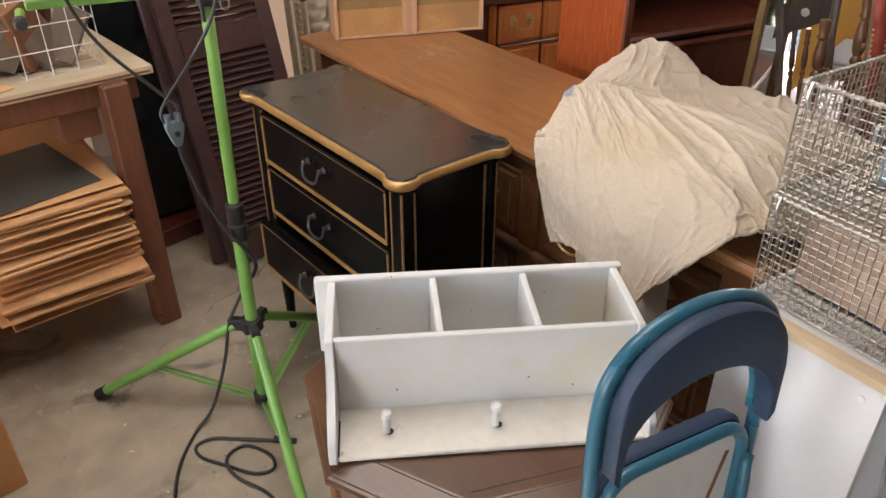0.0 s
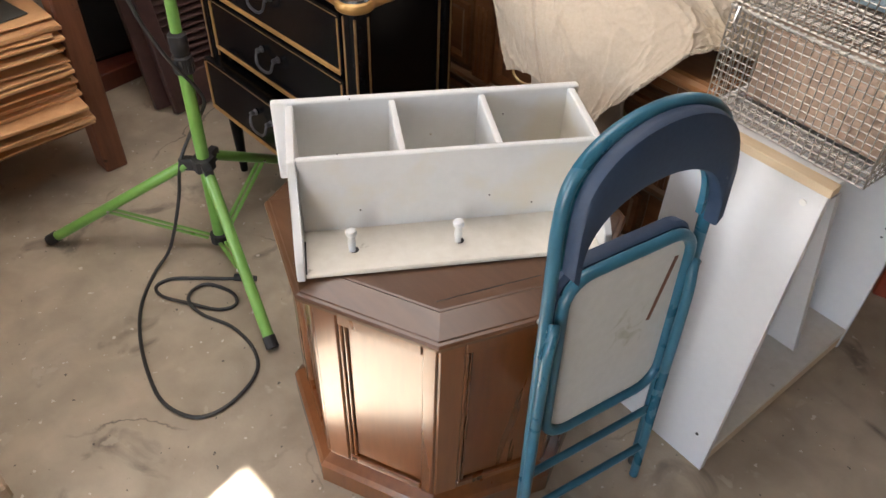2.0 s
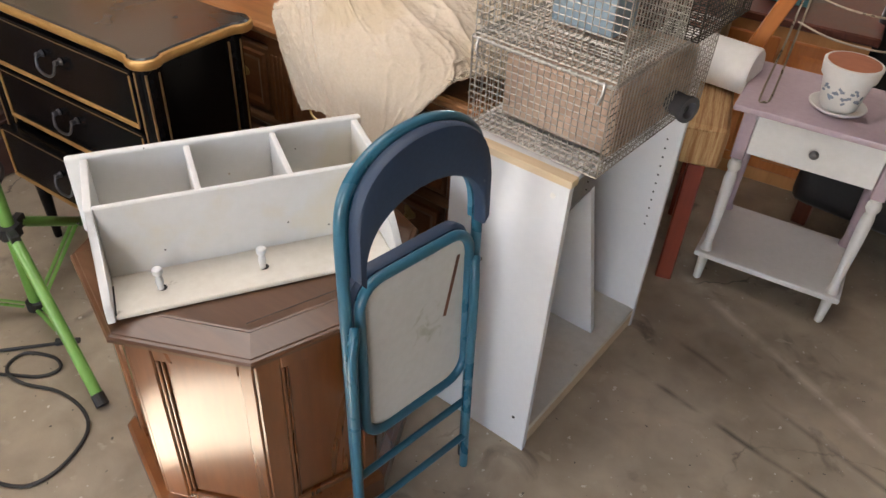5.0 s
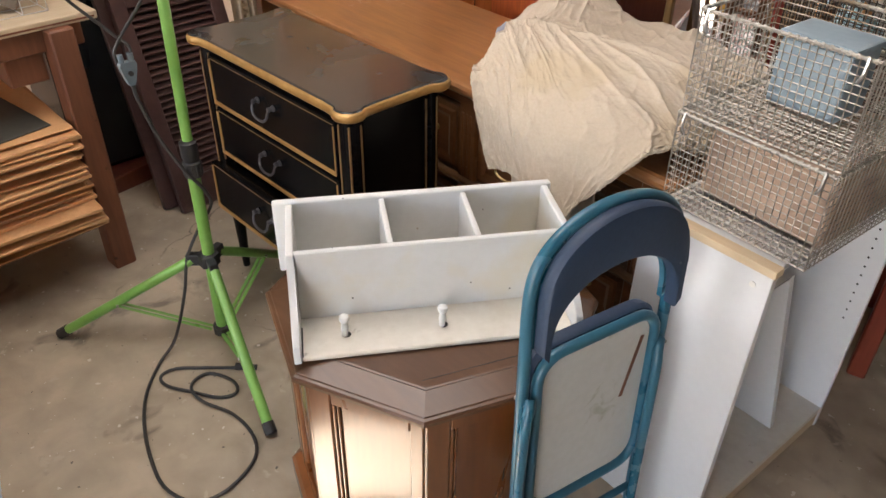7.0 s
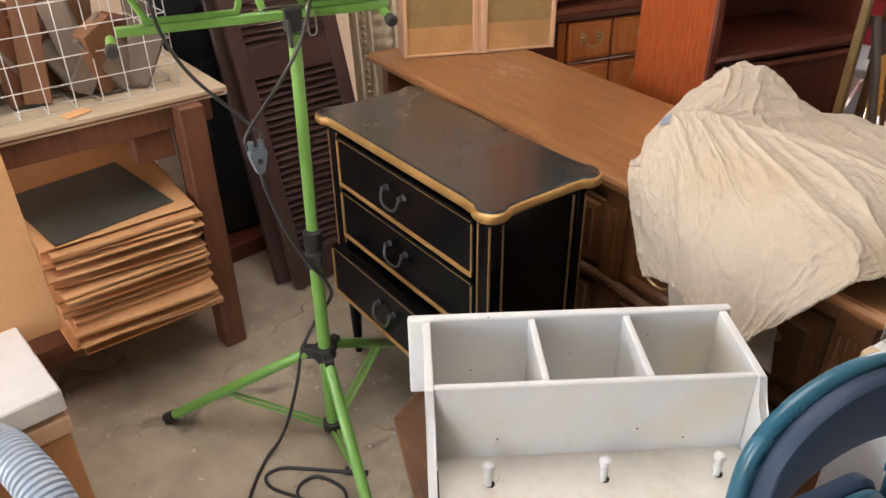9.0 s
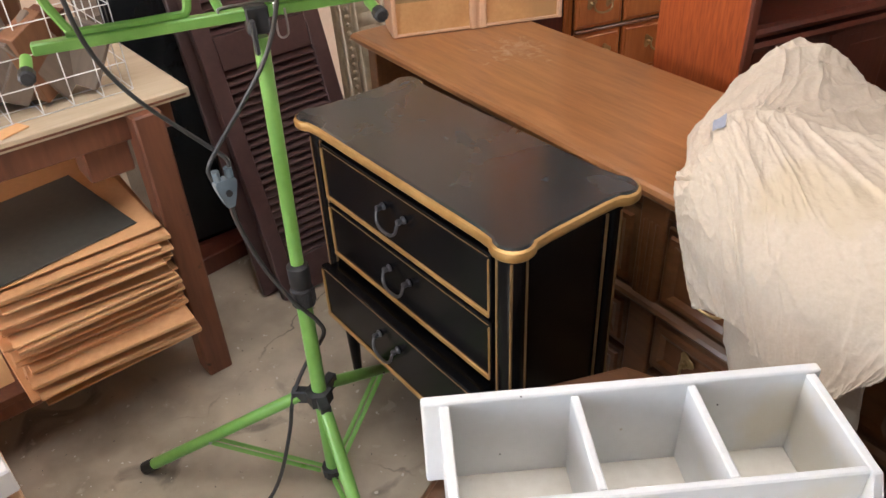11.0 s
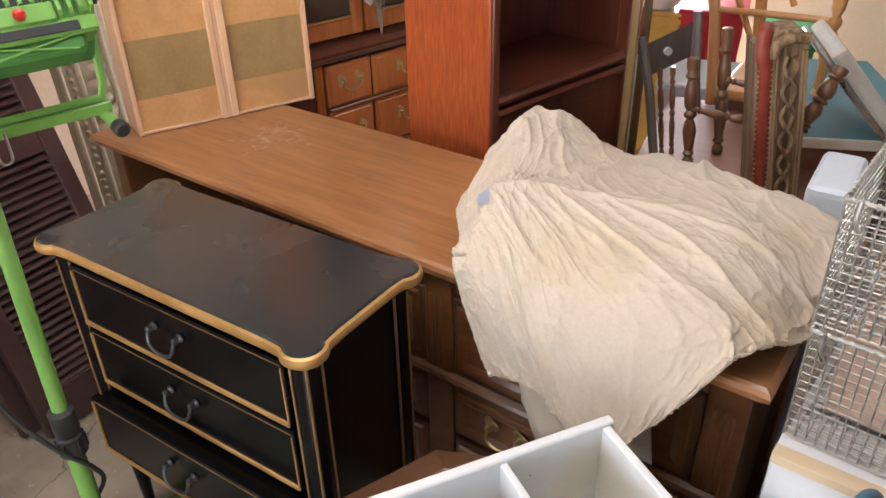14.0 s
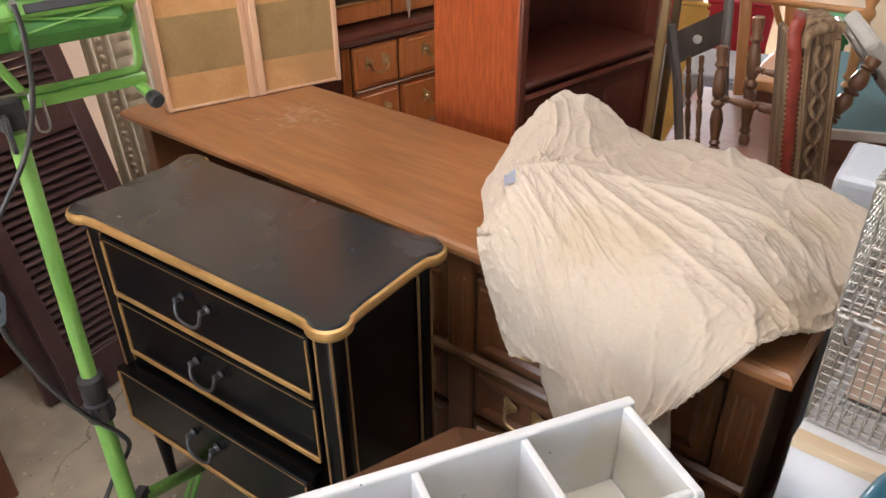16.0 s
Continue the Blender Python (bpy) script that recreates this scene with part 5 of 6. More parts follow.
part("handle", tube(smooth_line([(0.20, 0.06, PHT + 0.045), (0.20, 0.06, PHT + 0.058), (0.23, 0.06, PHT + 0.062), (0.27, 0.06, PHT + 0.066), (0.31, 0.06, PHT + 0.062), (0.34, 0.06, PHT + 0.058), (0.34, 0.06, PHT + 0.045)], 5), 0.004, 8), brass, fb, smooth=True)
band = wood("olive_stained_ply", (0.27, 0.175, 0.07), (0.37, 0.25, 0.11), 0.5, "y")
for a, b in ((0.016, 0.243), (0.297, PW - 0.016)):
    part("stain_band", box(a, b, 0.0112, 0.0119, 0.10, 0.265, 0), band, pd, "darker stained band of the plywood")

# ---- china cabinet ----
CC = pose(-1.922, 2.394, 0, 0, 0, 76)                                    # x along the front, y inwards
cc = thing("china_cabinet", CC, "cherry china cabinet with glazed doors and brass drawer pulls", "cabinet")
CWW = 1.15
part("base", box(0, CWW, 0.02, 0.42, 0.0, 0.80, 0.003), dark_wood, cc)
part("ledge", moulding([[(x, y, z) for x, y in ((-g, -g), (CWW + g, -g), (CWW + g, 0.42), (-g, 0.42))] for g, z in ((-0.01, 0.795), (0.006, 0.802), (0.012, 0.815), (0.02, 0.822), (0.02, 0.832), (0.0, 0.845))]), dark_wood, cc)
for x in (0.152, 0.161, 0.170, 0.179):
    part("pilaster", rod((x, 0.016, 0.05), (x, 0.016, 0.79), 0.004, n=8), cherry, cc, smooth=True)
for z in (0.432, 0.628):
    part("drawer_rail", box(0.19, 1.0, -0.004, 0.02, z - 0.005, z + 0.005, 0.003), walnut, cc)
for x0, x1 in ((0.19, 0.385), (0.395, 0.70), (0.71, 1.0)):
    for z0, z1 in ((0.635, 0.785), (0.44, 0.62), (0.24, 0.425), (0.05, 0.225)):
        d = part("drawer", box(x0, x1, 0.004, 0.02, z0, z1, 0.004), cherry, cc)
        part("field", moulding([[(x, y, z) for x, z in ((x0 + g, z0 + g), (x1 - g, z0 + g), (x1 - g, z1 - g), (x0 + g, z1 - g))] for g, y in ((0.012, 0.0045), (0.016, 0.0), (0.022, 0.0))]), cherry, d)
        bail_pull(d, (x0 + x1) / 2, 0.0, (z0 + z1) / 2 + 0.014, brass, 0.075, 0.026)
part("upper_back", box(0.03, CWW - 0.03, 0.36, 0.38, 0.845, 1.9, 0), wood("cabinet_back", (0.22, 0.17, 0.08), (0.34, 0.27, 0.14), 0.5, "z"), cc)
for x in (0.03, CWW - 0.055):
    part("upper_side", box(x, x + 0.025, 0.06, 0.36, 0.845, 1.9, 0.003), cherry, cc)
part("cornice", box(0.01, CWW - 0.01, 0.03, 0.40, 1.9, 1.97, 0.01), cherry, cc)
part("glass_shelf", box(0.055, CWW - 0.055, 0.09, 0.36, 1.25, 1.262, 0.002), cherry, cc)
gl = bpy.data.materials.new("cabinet_glass")
gl.use_nodes = True
gl.node_tree.nodes["Principled BSDF"].inputs["Transmission Weight"].default_value = 1.0
gl.node_tree.nodes["Principled BSDF"].inputs["Roughness"].default_value = 0.03
gl.node_tree.nodes["Principled BSDF"].inputs["Base Color"].default_value = (0.95, 0.95, 0.9, 1)
for x0, x1 in ((0.055, 0.40), (0.41, 0.755), (0.765, 1.095)):
    gd = part("glass_door", box(x0, x0 + 0.045, 0.05, 0.07, 0.86, 1.89, 0.004), cherry, cc)
    part("stile", box(x1 - 0.045, x1, 0.05, 0.07, 0.86, 1.89, 0.004), cherry, gd)
    part("rail", box(x0 + 0.045, x1 - 0.045, 0.05, 0.07, 0.86, 0.92, 0.004), cherry, gd)
    part("rail", box(x0 + 0.045, x1 - 0.045, 0.05, 0.07, 1.83, 1.89, 0.004), cherry, gd)
    for a in ((x0 + 0.045, x0 + 0.051, 0.92, 1.83), (x1 - 0.051, x1 - 0.045, 0.92, 1.83), (x0 + 0.051, x1 - 0.051, 0.92, 0.926)):
        part("gilt_bead", box(a[0], a[1], 0.047, 0.062, a[2], a[3], 0.001), gold_paint, gd)
    pane = part("pane", box(x0 + 0.045, x1 - 0.045, 0.058, 0.061, 0.92, 1.83, 0), gl, gd)
    pane.visible_shadow = False
fl = thing("dried_flowers", CC @ pose(0.44, 0.0, 0.846), "dried silvery leaf spray on the cabinet ledge", "flowers")
rng = random.Random(12)
leafm = material("silver_leaf", (0.30, 0.27, 0.22), (0.52, 0.50, 0.44), 0.5, 0, 12)
tips = []
for k in range(9):
    t = Vector((rng.uniform(-0.13, 0.10), rng.uniform(-0.07, 0.01), rng.uniform(0.16, 0.40)))
    tips.append(t)
    part("stem", tube(smooth_line([(0, 0, 0.005), (t.x * 0.3, t.y * 0.3, t.z * 0.55), t], 5), 0.0018, 5), leafm, fl)
for t in tips:
    for j in range(5):
        lb = bmesh.new()
        a = Vector((rng.uniform(-1, 1), rng.uniform(-1, 1), rng.uniform(-0.9, 0.5))).normalized()
        s = a.cross(Vector((0, 0, 1))).normalized()
        l, w2 = rng.uniform(0.03, 0.06), rng.uniform(0.010, 0.018)
        base = t * rng.uniform(0.7, 1.0)
        up = a.cross(s) * 0.004
        q = [lb.verts.new(p) for p in (base, base + a * l * 0.4 + s * w2, base + a * l, base + a * l * 0.4 - s * w2, base + a * l * 0.45 + up)]
        for i in range(4):
            lb.faces.new((q[i], q[(i + 1) % 4], q[4]))
        part("leaf", lb, leafm, fl)


# ---- red-stained bookcase ----
RB = pose(-1.10, 2.345, 0, 0, 0, 76.4)                                   # x along its front, y inwards
rb = thing("tall_bookcase", RB, "tall red-stained wooden bookcase with dark inside and low doors", "bookcase")
RW, RD = 0.635, 0.33
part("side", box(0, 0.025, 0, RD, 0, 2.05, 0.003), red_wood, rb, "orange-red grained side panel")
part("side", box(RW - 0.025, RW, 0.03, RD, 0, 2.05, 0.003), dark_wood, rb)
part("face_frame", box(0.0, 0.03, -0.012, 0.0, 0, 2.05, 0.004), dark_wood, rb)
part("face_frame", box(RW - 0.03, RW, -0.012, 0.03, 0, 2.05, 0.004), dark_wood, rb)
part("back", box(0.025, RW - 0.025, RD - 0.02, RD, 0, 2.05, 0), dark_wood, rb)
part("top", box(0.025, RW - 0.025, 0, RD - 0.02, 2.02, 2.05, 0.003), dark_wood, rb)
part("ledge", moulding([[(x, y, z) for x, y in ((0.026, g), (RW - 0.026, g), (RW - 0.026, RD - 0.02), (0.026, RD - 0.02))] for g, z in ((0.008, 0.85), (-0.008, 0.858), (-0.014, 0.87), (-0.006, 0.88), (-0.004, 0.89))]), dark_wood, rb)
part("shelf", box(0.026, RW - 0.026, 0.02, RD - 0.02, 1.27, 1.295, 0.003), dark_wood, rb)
part("arch_rail", box(0.026, RW - 0.026, 0.0, 0.02, 1.24, 1.30, 0.006), dark_wood, rb)
for x0, x1 in ((0.035, 0.312), (0.322, RW - 0.035)):
    d = part("door", box(x0, x1, -0.004, 0.016, 0.06, 0.84, 0.004), dark_wood, rb)
    part("raised_panel", moulding([[(x, y, z) for x, z in ((x0 + g, 0.06 + g), (x1 - g, 0.06 + g), (x1 - g, 0.84 - g), (x0 + g, 0.84 - g))] for g, y in ((0.035, -0.0045), (0.038, 0.004), (0.045, 0.004), (0.065, -0.006))]), dark_wood, d)
part("plinth", box(0.026, RW - 0.026, 0.004, RD - 0.02, 0, 0.06, 0.003), dark_wood, rb)
part("back_rail", box(0.026, RW - 0.026, RD - 0.034, RD - 0.019, 1.06, 1.10, 0.004), dark_wood, rb)
part("back_bead", rod((0.026, RD - 0.032, 1.055), (RW - 0.026, RD - 0.032, 1.055), 0.006, n=8), dark_wood, rb, smooth=True)
part("cornice_strip", moulding([[(x, y, z) for x, y in ((0.026, g), (RW - 0.026, g), (RW - 0.026, 0.02), (0.026, 0.02))] for g, z in ((0.004, 0.815), (-0.010, 0.822), (-0.016, 0.835), (-0.008, 0.846))]), dark_wood, rb)
part("centre_stile", box(0.300, 0.334, -0.009, 0.014, 0.06, 0.82, 0.004), dark_wood, rb)

# ---- table behind with the chairs on it ----
tb = thing("low_table", pose(-0.78, 2.52, 0, 0, 0, 8), "reddish-brown wooden table with chairs piled on it", "table")
table_wood = wood("dusty_table_wood", (0.19, 0.09, 0.06), (0.30, 0.155, 0.11), 0.45, "x")
part("top", box(0, 0.62, 0, 0.75, 0.63, 0.655, 0.005), table_wood, tb)
part("apron", box(0.03, 0.59, 0.03, 0.05, 0.54, 0.63, 0.003), table_wood, tb)
for x in (0.04, 0.54):
    for y in (0.04, 0.67):
        part("leg", box(x, x + 0.045, y, y + 0.045, 0, 0.63, 0.004), table_wood, tb)


def turned(a, b, r, n=14):
    """A turned post from a to b."""
    a, b = Vector(a), Vector(b)
    l = (b - a).length
    prof = [(0.7, 0), (0.85, 0.02), (0.8, 0.06), (0.5, 0.08), (0.9, 0.11), (0.6, 0.14), (0.75, 0.2), (1.0, 0.32), (0.8, 0.40), (0.55, 0.44), (0.95, 0.47), (0.95, 0.49), (0.55, 0.52), (0.9, 0.56), (1.0, 0.65), (0.8, 0.75), (0.55, 0.8), (0.95, 0.83), (0.65, 0.87), (0.85, 0.92), (0.85, 0.99), (0.6, 1.0)]
    q = (b - a).to_track_quat("Z", "Y").to_matrix().to_4x4()
    return lathe([(p * r, z * l) for p, z in prof], n, m=Matrix.Translation(a) @ q)


grey_brown = wood("grey_brown_chair", (0.09, 0.07, 0.06), (0.17, 0.135, 0.115), 0.5, "z")
turn_brown = wood("turned_brown", (0.10, 0.045, 0.02), (0.20, 0.09, 0.04), 0.35, "z", coat=0.3)
wc = thing("spindle_chair", pose(-0.70, 2.72, 0.656), "small dark wooden spindle chair with turned legs on the table", "chair")
part("back_post", tube([(-0.055, 0.0, 0.0), (-0.09, -0.01, 0.20), (-0.135, 0.0, 0.34)], 0.014, 8, flat=0.7), grey_brown, wc)
part("back_post", tube([(0.02, 0.10, 0.12), (0.0, 0.10, 0.24), (-0.02, 0.11, 0.40)], 0.014, 8, flat=0.7), grey_brown, wc)
part("crest_rail", moulding([[(-0.128, 0.005 + d, z) for d, z in ((0, 0.215), (0, 0.315))] + [(-0.022, 0.105 + d, z) for d, z in ((0, 0.375), (0, 0.275))] for d in (-0.007, 0.007)]), grey_brown, wc, "crest rail with a pierced heart")
part("heart", rod((-0.0665, 0.0475, 0.297), (-0.080, 0.0610, 0.297), 0.0115, n=10), pale_wall, wc)
for f in (0.3, 0.6):
    part("spindle", turned((-0.06 + 0.07 * f, 0.08 * f, 0.0), (-0.11 + 0.09 * f, 0.01 + 0.1 * f, 0.25), 0.009), turn_brown, wc, smooth=True)
part("leg", turned((0.045, 0.0, 0.0), (0.01, 0.02, 0.30), 0.019), turn_brown, wc, smooth=True)
part("leg", turned((0.095, 0.12, 0.0), (0.06, 0.14, 0.36), 0.019), turn_brown, wc, smooth=True)
part("stretcher", turned((0.03, 0.01, 0.16), (0.22, 0.06, 0.135), 0.013), turn_brown, wc, smooth=True)
part("stretcher", turned((0.085, 0.12, 0.22), (0.26, 0.16, 0.20), 0.012), turn_brown, wc, smooth=True)

# upholstered arm with a leather band, on end
red_leather = material("red_leather", (0.17, 0.022, 0.014), (0.30, 0.05, 0.03), 0.42, 0, 20, bump=0.4)
stripe = material("striped_fabric", (0.10, 0.055, 0.028), (0.29, 0.19, 0.105), 0.8, 0, 5, (14, 14, 0.4), bump=0.3, contrast=(0.42, 0.58))
ua = thing("upholstered_arm_chair", pose(-0.449, 2.582, 0.656, 0, -8, 26), "upholstered chair end with red leather band and brass nails", "chair")
AW, AH, AD = 0.115, 0.43, 0.10


def arch_outline(x0, x1, h, r, y, n=5):
    out = [(x0, y, 0.0), (x1, y, 0.0)]
    for cx, a0 in ((x1 - r, 0), (x0 + r, 90)):
        for k in range(n + 1):
            a = radians(a0 + 90 * k / n)
            out.append((cx + r * math.cos(a), y, h - r + r * math.sin(a)))
    return out


part("padding", moulding([arch_outline(0.034, AW, AH, 0.03, 0.0), arch_outline(0.03, AW + 0.002, AH + 0.002, 0.03, 0.02), arch_outline(0.03, AW + 0.002, AH + 0.002, 0.03, AD)]), stripe, ua, "brown striped fabric", smooth=True)
part("side_fabric", box(-0.003, 0.012, 0.004, AD, 0, AH - 0.02, 0.004), stripe, ua)
part("leather_band", tube(smooth_line([(0.022, 0.0, 0.0), (0.021, -0.002, 0.15), (0.021, -0.002, 0.33), (0.014, -0.003, 0.38), (0.016, 0.006, 0.415), (0.026, 0.02, 0.432), (0.036, 0.06, 0.437)], 4), 0.0155, 8, flat=0.5), red_leather, ua, "studded red leather band", smooth=True)
for k in range(26):
    for x in (0.006, 0.036):
        part("nail", lathe([(0.0032, 0), (0.0026, 0.0016), (0.0006, 0.0024)], 6, m=pose(x, -0.004, 0.01 + 0.0135 * k, 90)), brass, ua)
for x in (0.043, 0.05, 0.108, 0.115):
    part("carved_edge", rod((x, -0.002, 0.0), (x - 0.002, -0.002, 0.385), 0.0042, n=8), stripe, ua, smooth=True)
for ph in (0.0, 0.5):
    part("carved_braid", tube([(0.079 + 0.015 * math.sin(2 * math.pi * (k / 15 + ph)), -0.003 - 0.003 * math.cos(4 * math.pi * k / 15), 0.0085 * k) for k in range(45)], 0.0058, 7), stripe, ua, smooth=True)
part("top_roll", tube(smooth_line([(0.042, -0.002, 0.375), (0.044, -0.004, 0.40), (0.06, -0.004, 0.413), (0.09, -0.004, 0.416), (0.115, 0.0, 0.41)], 5), 0.014, 10), stripe, ua, "gathered fabric roll", smooth=True)
part("carved_leg", turned((AW + 0.01, 0.05, 0.16), (AW + 0.11, 0.09, 0.30), 0.022), turn_brown, ua, smooth=True)

# gilt mirror frame leaning on the tall bookcase
mf = thing("leaning_mirror", look((-0.83, 2.66, 0.0), (-0.83, 2.66, 1.0)) @ pose(0, 0, 0), "narrow gilt-framed mirror leaning on the tall bookcase", "mirror")
mf.matrix_world = pose(-0.815, 2.60, 0.0, 0, 0, 103)
gilt = wood("worn_gilt_frame", (0.13, 0.075, 0.025), (0.25, 0.155, 0.06), 0.4, "z")
for x in (0, 0.30):
    part("stile", box(x, x + 0.03, -0.012, 0.012, 0, 1.16, 0.004), gilt, mf)
part("rail", box(0.03, 0.30, -0.012, 0.012, 0, 0.03, 0.004), gilt, mf)
part("rail", box(0.03, 0.30, -0.012, 0.012, 1.13, 1.16, 0.004), gilt, mf)
part("glass", box(0.03, 0.30, 0.0, 0.006, 0.03, 1.13, 0), material("mirror_silver", (0.8, 0.8, 0.8), (0.85, 0.85, 0.85), 0.04, 1.0, 5, bump=0, rough_var=0.01), mf)

# teal-topped table with an upturned pine chair and a cushion
tt = thing("teal_top_table", pose(-0.42, 2.82, 0, 0, 0, 22), "brown table with a painted teal top", "table")
teal = material("teal_paint", (0.04, 0.14, 0.17), (0.07, 0.20, 0.24), 0.45, 0, 5)
part("top", box(0, 0.40, 0, 0.75, 0.735, 0.755, 0.003), teal, tt)
part("lip", box(-0.006, 0.406, -0.012, 0.0, 0.728, 0.757, 0.002), white_dirty, tt)
part("front_panel", box(0.0, 0.40, 0.01, 0.03, 0.16, 0.735, 0.003), table_wood, tt)
part("side_panel", box(0.0, 0.02, 0.03, 0.73, 0.16, 0.735, 0.003), table_wood, tt)
for x in (0.0, 0.345):
    for y in (0.03, 0.69):
        part("leg", box(x + 0.004, x + 0.05, y, y + 0.045, 0, 0.735, 0.003), table_wood, tt)
pine = wood("orange_pine", (0.42, 0.19, 0.06), (0.58, 0.30, 0.11), 0.4, "z", coat=0.2)
pc = thing("pine_chair", pose(-0.62, 3.28, 0), "orange pine chair turned upside down", "chair", "pine chairs")
part("seat", box(-0.10, 0.30, -0.1, 0.30, 0.70, 0.735, 0.012, seg=2), pine, pc)
part("support_crate", box(-0.06, 0.26, -0.06, 0.26, 0.0, 0.70, 0.006), table_wood, pc)
part("leg", tube([(-0.115, -0.05, 0.66), (-0.155, -0.03, 0.95), (-0.205, -0.02, 1.15)], 0.019, 8, flat=0.6), pine, pc)
part("leg", tube([(-0.02, 0.10, 0.70), (-0.05, 0.12, 0.98), (-0.09, 0.14, 1.22)], 0.019, 8, flat=0.6), pine, pc)
part("leg", turned((0.20, -0.06, 0.73), (0.205, -0.06, 1.24), 0.022), pine, pc, smooth=True)
part("rung", rod((-0.15, -0.03, 0.97), (0.20, -0.06, 0.98), 0.011), pine, pc, smooth=True)
part("rung", rod((-0.05, 0.12, 1.03), (0.30, 0.06, 1.06), 0.010), pine, pc, smooth=True)
part("spindle", rod((-0.21, -0.06, 1.26), (-0.04, -0.02, 0.90), 0.010), pine, pc, smooth=True)
part("spindle", rod((-0.10, 0.08, 1.30), (0.06, 0.08, 0.98), 0.010), pine, pc, smooth=True)
cu = thing("tilted_seat_board", pose(-0.18, 3.02, 0.757, 0, -42, 20), "grey-white padded seat board leaning on the teal table", "cushion")
part("pad", box(-0.03, 0.012, -0.16, 0.16, 0.0, 0.34, 0.012, seg=2), material("grey_white_cover", (0.40, 0.38, 0.33), (0.52, 0.50, 0.44), 0.6, 0, 4), cu)
part("tube_frame", tube(smooth_line([(-0.035, -0.15, 0.0), (-0.04, -0.15, 0.25), (-0.04, -0.10, 0.36), (-0.04, 0.10, 0.36), (-0.04, 0.15, 0.25)], 5), 0.008, 8), steel, cu, smooth=True)

# far bins in front of the bright doorway
for nm, x, y, wx, hz, c1, c2, lab in (("yellow_bin", -1.34, 3.95, 0.24, 0.74, (0.55, 0.36, 0.07), (0.68, 0.47, 0.12), "yellow plastic storage bin"),
                                      ("red_bin", -1.10, 4.0, 0.26, 0.76, (0.40, 0.012, 0.025), (0.52, 0.03, 0.05), "bright red plastic storage bin"),
                                      ("green_bin", -0.80, 4.1, 0.24, 0.66, (0.02, 0.22, 0.08), (0.04, 0.30, 0.12), "green plastic storage bin"),
                                      ("pale_blue_box", -1.02, 3.55, 0.50, 0.58, (0.50, 0.60, 0.68), (0.60, 0.69, 0.76), "pale blue storage box")):
    t = thing(nm, pose(x, y, 0, 0, 0, 12), lab + " among the clutter", "bin")
    pm = material(nm + "_plastic", c1, c2, 0.4, 0, 4)
    part("tub", moulding([[(a, b, z) for a, b in ((g, g), (wx - g, g), (wx - g, 0.34 - g), (g, 0.34 - g))] for g, z in ((0.03, 0), (0.0, hz - 0.03), (-0.008, hz - 0.028), (-0.008, hz))]), pm, t)
    part("lid", box(-0.012, wx + 0.012, -0.012, 0.352, hz + 0.0005, hz + 0.02, 0.006), pm, t)
bag = bmesh.new()
bmesh.ops.create_icosphere(bag, subdivisions=4, radius=0.12)
for v in bag.verts:
    v.co *= 1 + 0.16 * noise.noise(v.co * 14) + 0.10 * abs(noise.noise(v.co * 30))
    v.co.z = max(v.co.z * 0.95, -0.10)
simple("plastic_bag", bag, material("white_film", (0.72, 0.72, 0.72), (0.82, 0.82, 0.82), 0.35, 0, 8), "crumpled white plastic bag on a yellow bin", "bag", smooth=True, m=pose(-1.22, 4.06, 0.862))

# ---- lilac side table with pot and wire stand ----
st = thing("side_table", pose(0.165, 2.415, 0, 0, 0, 3.5), "lilac and white painted side table with drawer and low shelf", "side table")
SW, SDD, SHH = 0.468, 0.355, 0.62
part("top", box(0, SW, 0, SDD, SHH - 0.018, SHH, 0.006, seg=2), lilac, st, "scuffed lilac top")
for x in (0.03, SW - 0.065):
    for y in (0.025, SDD - 0.06):
        lx, ly = x + 0.018, y + 0.018
        lg = part("leg", box(x, x + 0.036, y, y + 0.036, SHH - 0.17, SHH - 0.018, 0.003), lilac, st)
        part("turning", lathe([(0.008, 0), (0.012, 0.004), (0.016, 0.09), (0.018, 0.095), (0.018, 0.125), (0.015, 0.13), (0.012, 0.15), (0.0165, 0.30), (0.0175, 0.38), (0.013, 0.405), (0.019, 0.415), (0.019, 0.43), (0.014, 0.44), (0.018, SHH - 0.17)], 16, m=pose(lx, ly, 0)), white_paint if y < 0.1 else lilac, lg, smooth=True)
part("apron_back", box(0.05, SW - 0.05, SDD - 0.05, SDD - 0.035, SHH - 0.15, SHH - 0.018, 0.002), lilac, st)
for x in (0.036, SW - 0.05):
    part("apron_side", box(x, x + 0.014, 0.06, SDD - 0.06, SHH - 0.15, SHH - 0.018, 0.002), lilac, st)
dr = part("drawer", box(0.068, SW - 0.068, 0.026, 0.045, SHH - 0.145, SHH - 0.024, 0.003), white_paint, st, "white drawer front")
part("knob", lathe([(0.005, 0), (0.005, 0.008), (0.012, 0.012), (0.013, 0.018), (0.008, 0.024), (0.001, 0.025)], 14, m=pose(SW / 2, 0.026, SHH - 0.085, 90)), iron, dr, "dark round knob", smooth=True)
part("low_shelf", box(0.02, SW - 0.02, 0.012, SDD - 0.012, 0.10, 0.118, 0.003), white_paint, st)
pot = thing("plant_pot", pose(0.398, 2.562, SHH + 0.001) @ Matrix.Scale(1.1, 4), "empty terracotta pot painted white with a blue motif, on a saucer", "pot")
terra = material("terracotta", (0.36, 0.12, 0.06), (0.48, 0.18, 0.09), 0.75, 0, 12)
part("saucer", lathe([(0.045, 0), (0.052, 0.004), (0.066, 0.012), (0.068, 0.016), (0.064, 0.017), (0.05, 0.008), (0.001, 0.007)], 28), white_paint, pot, smooth=True)
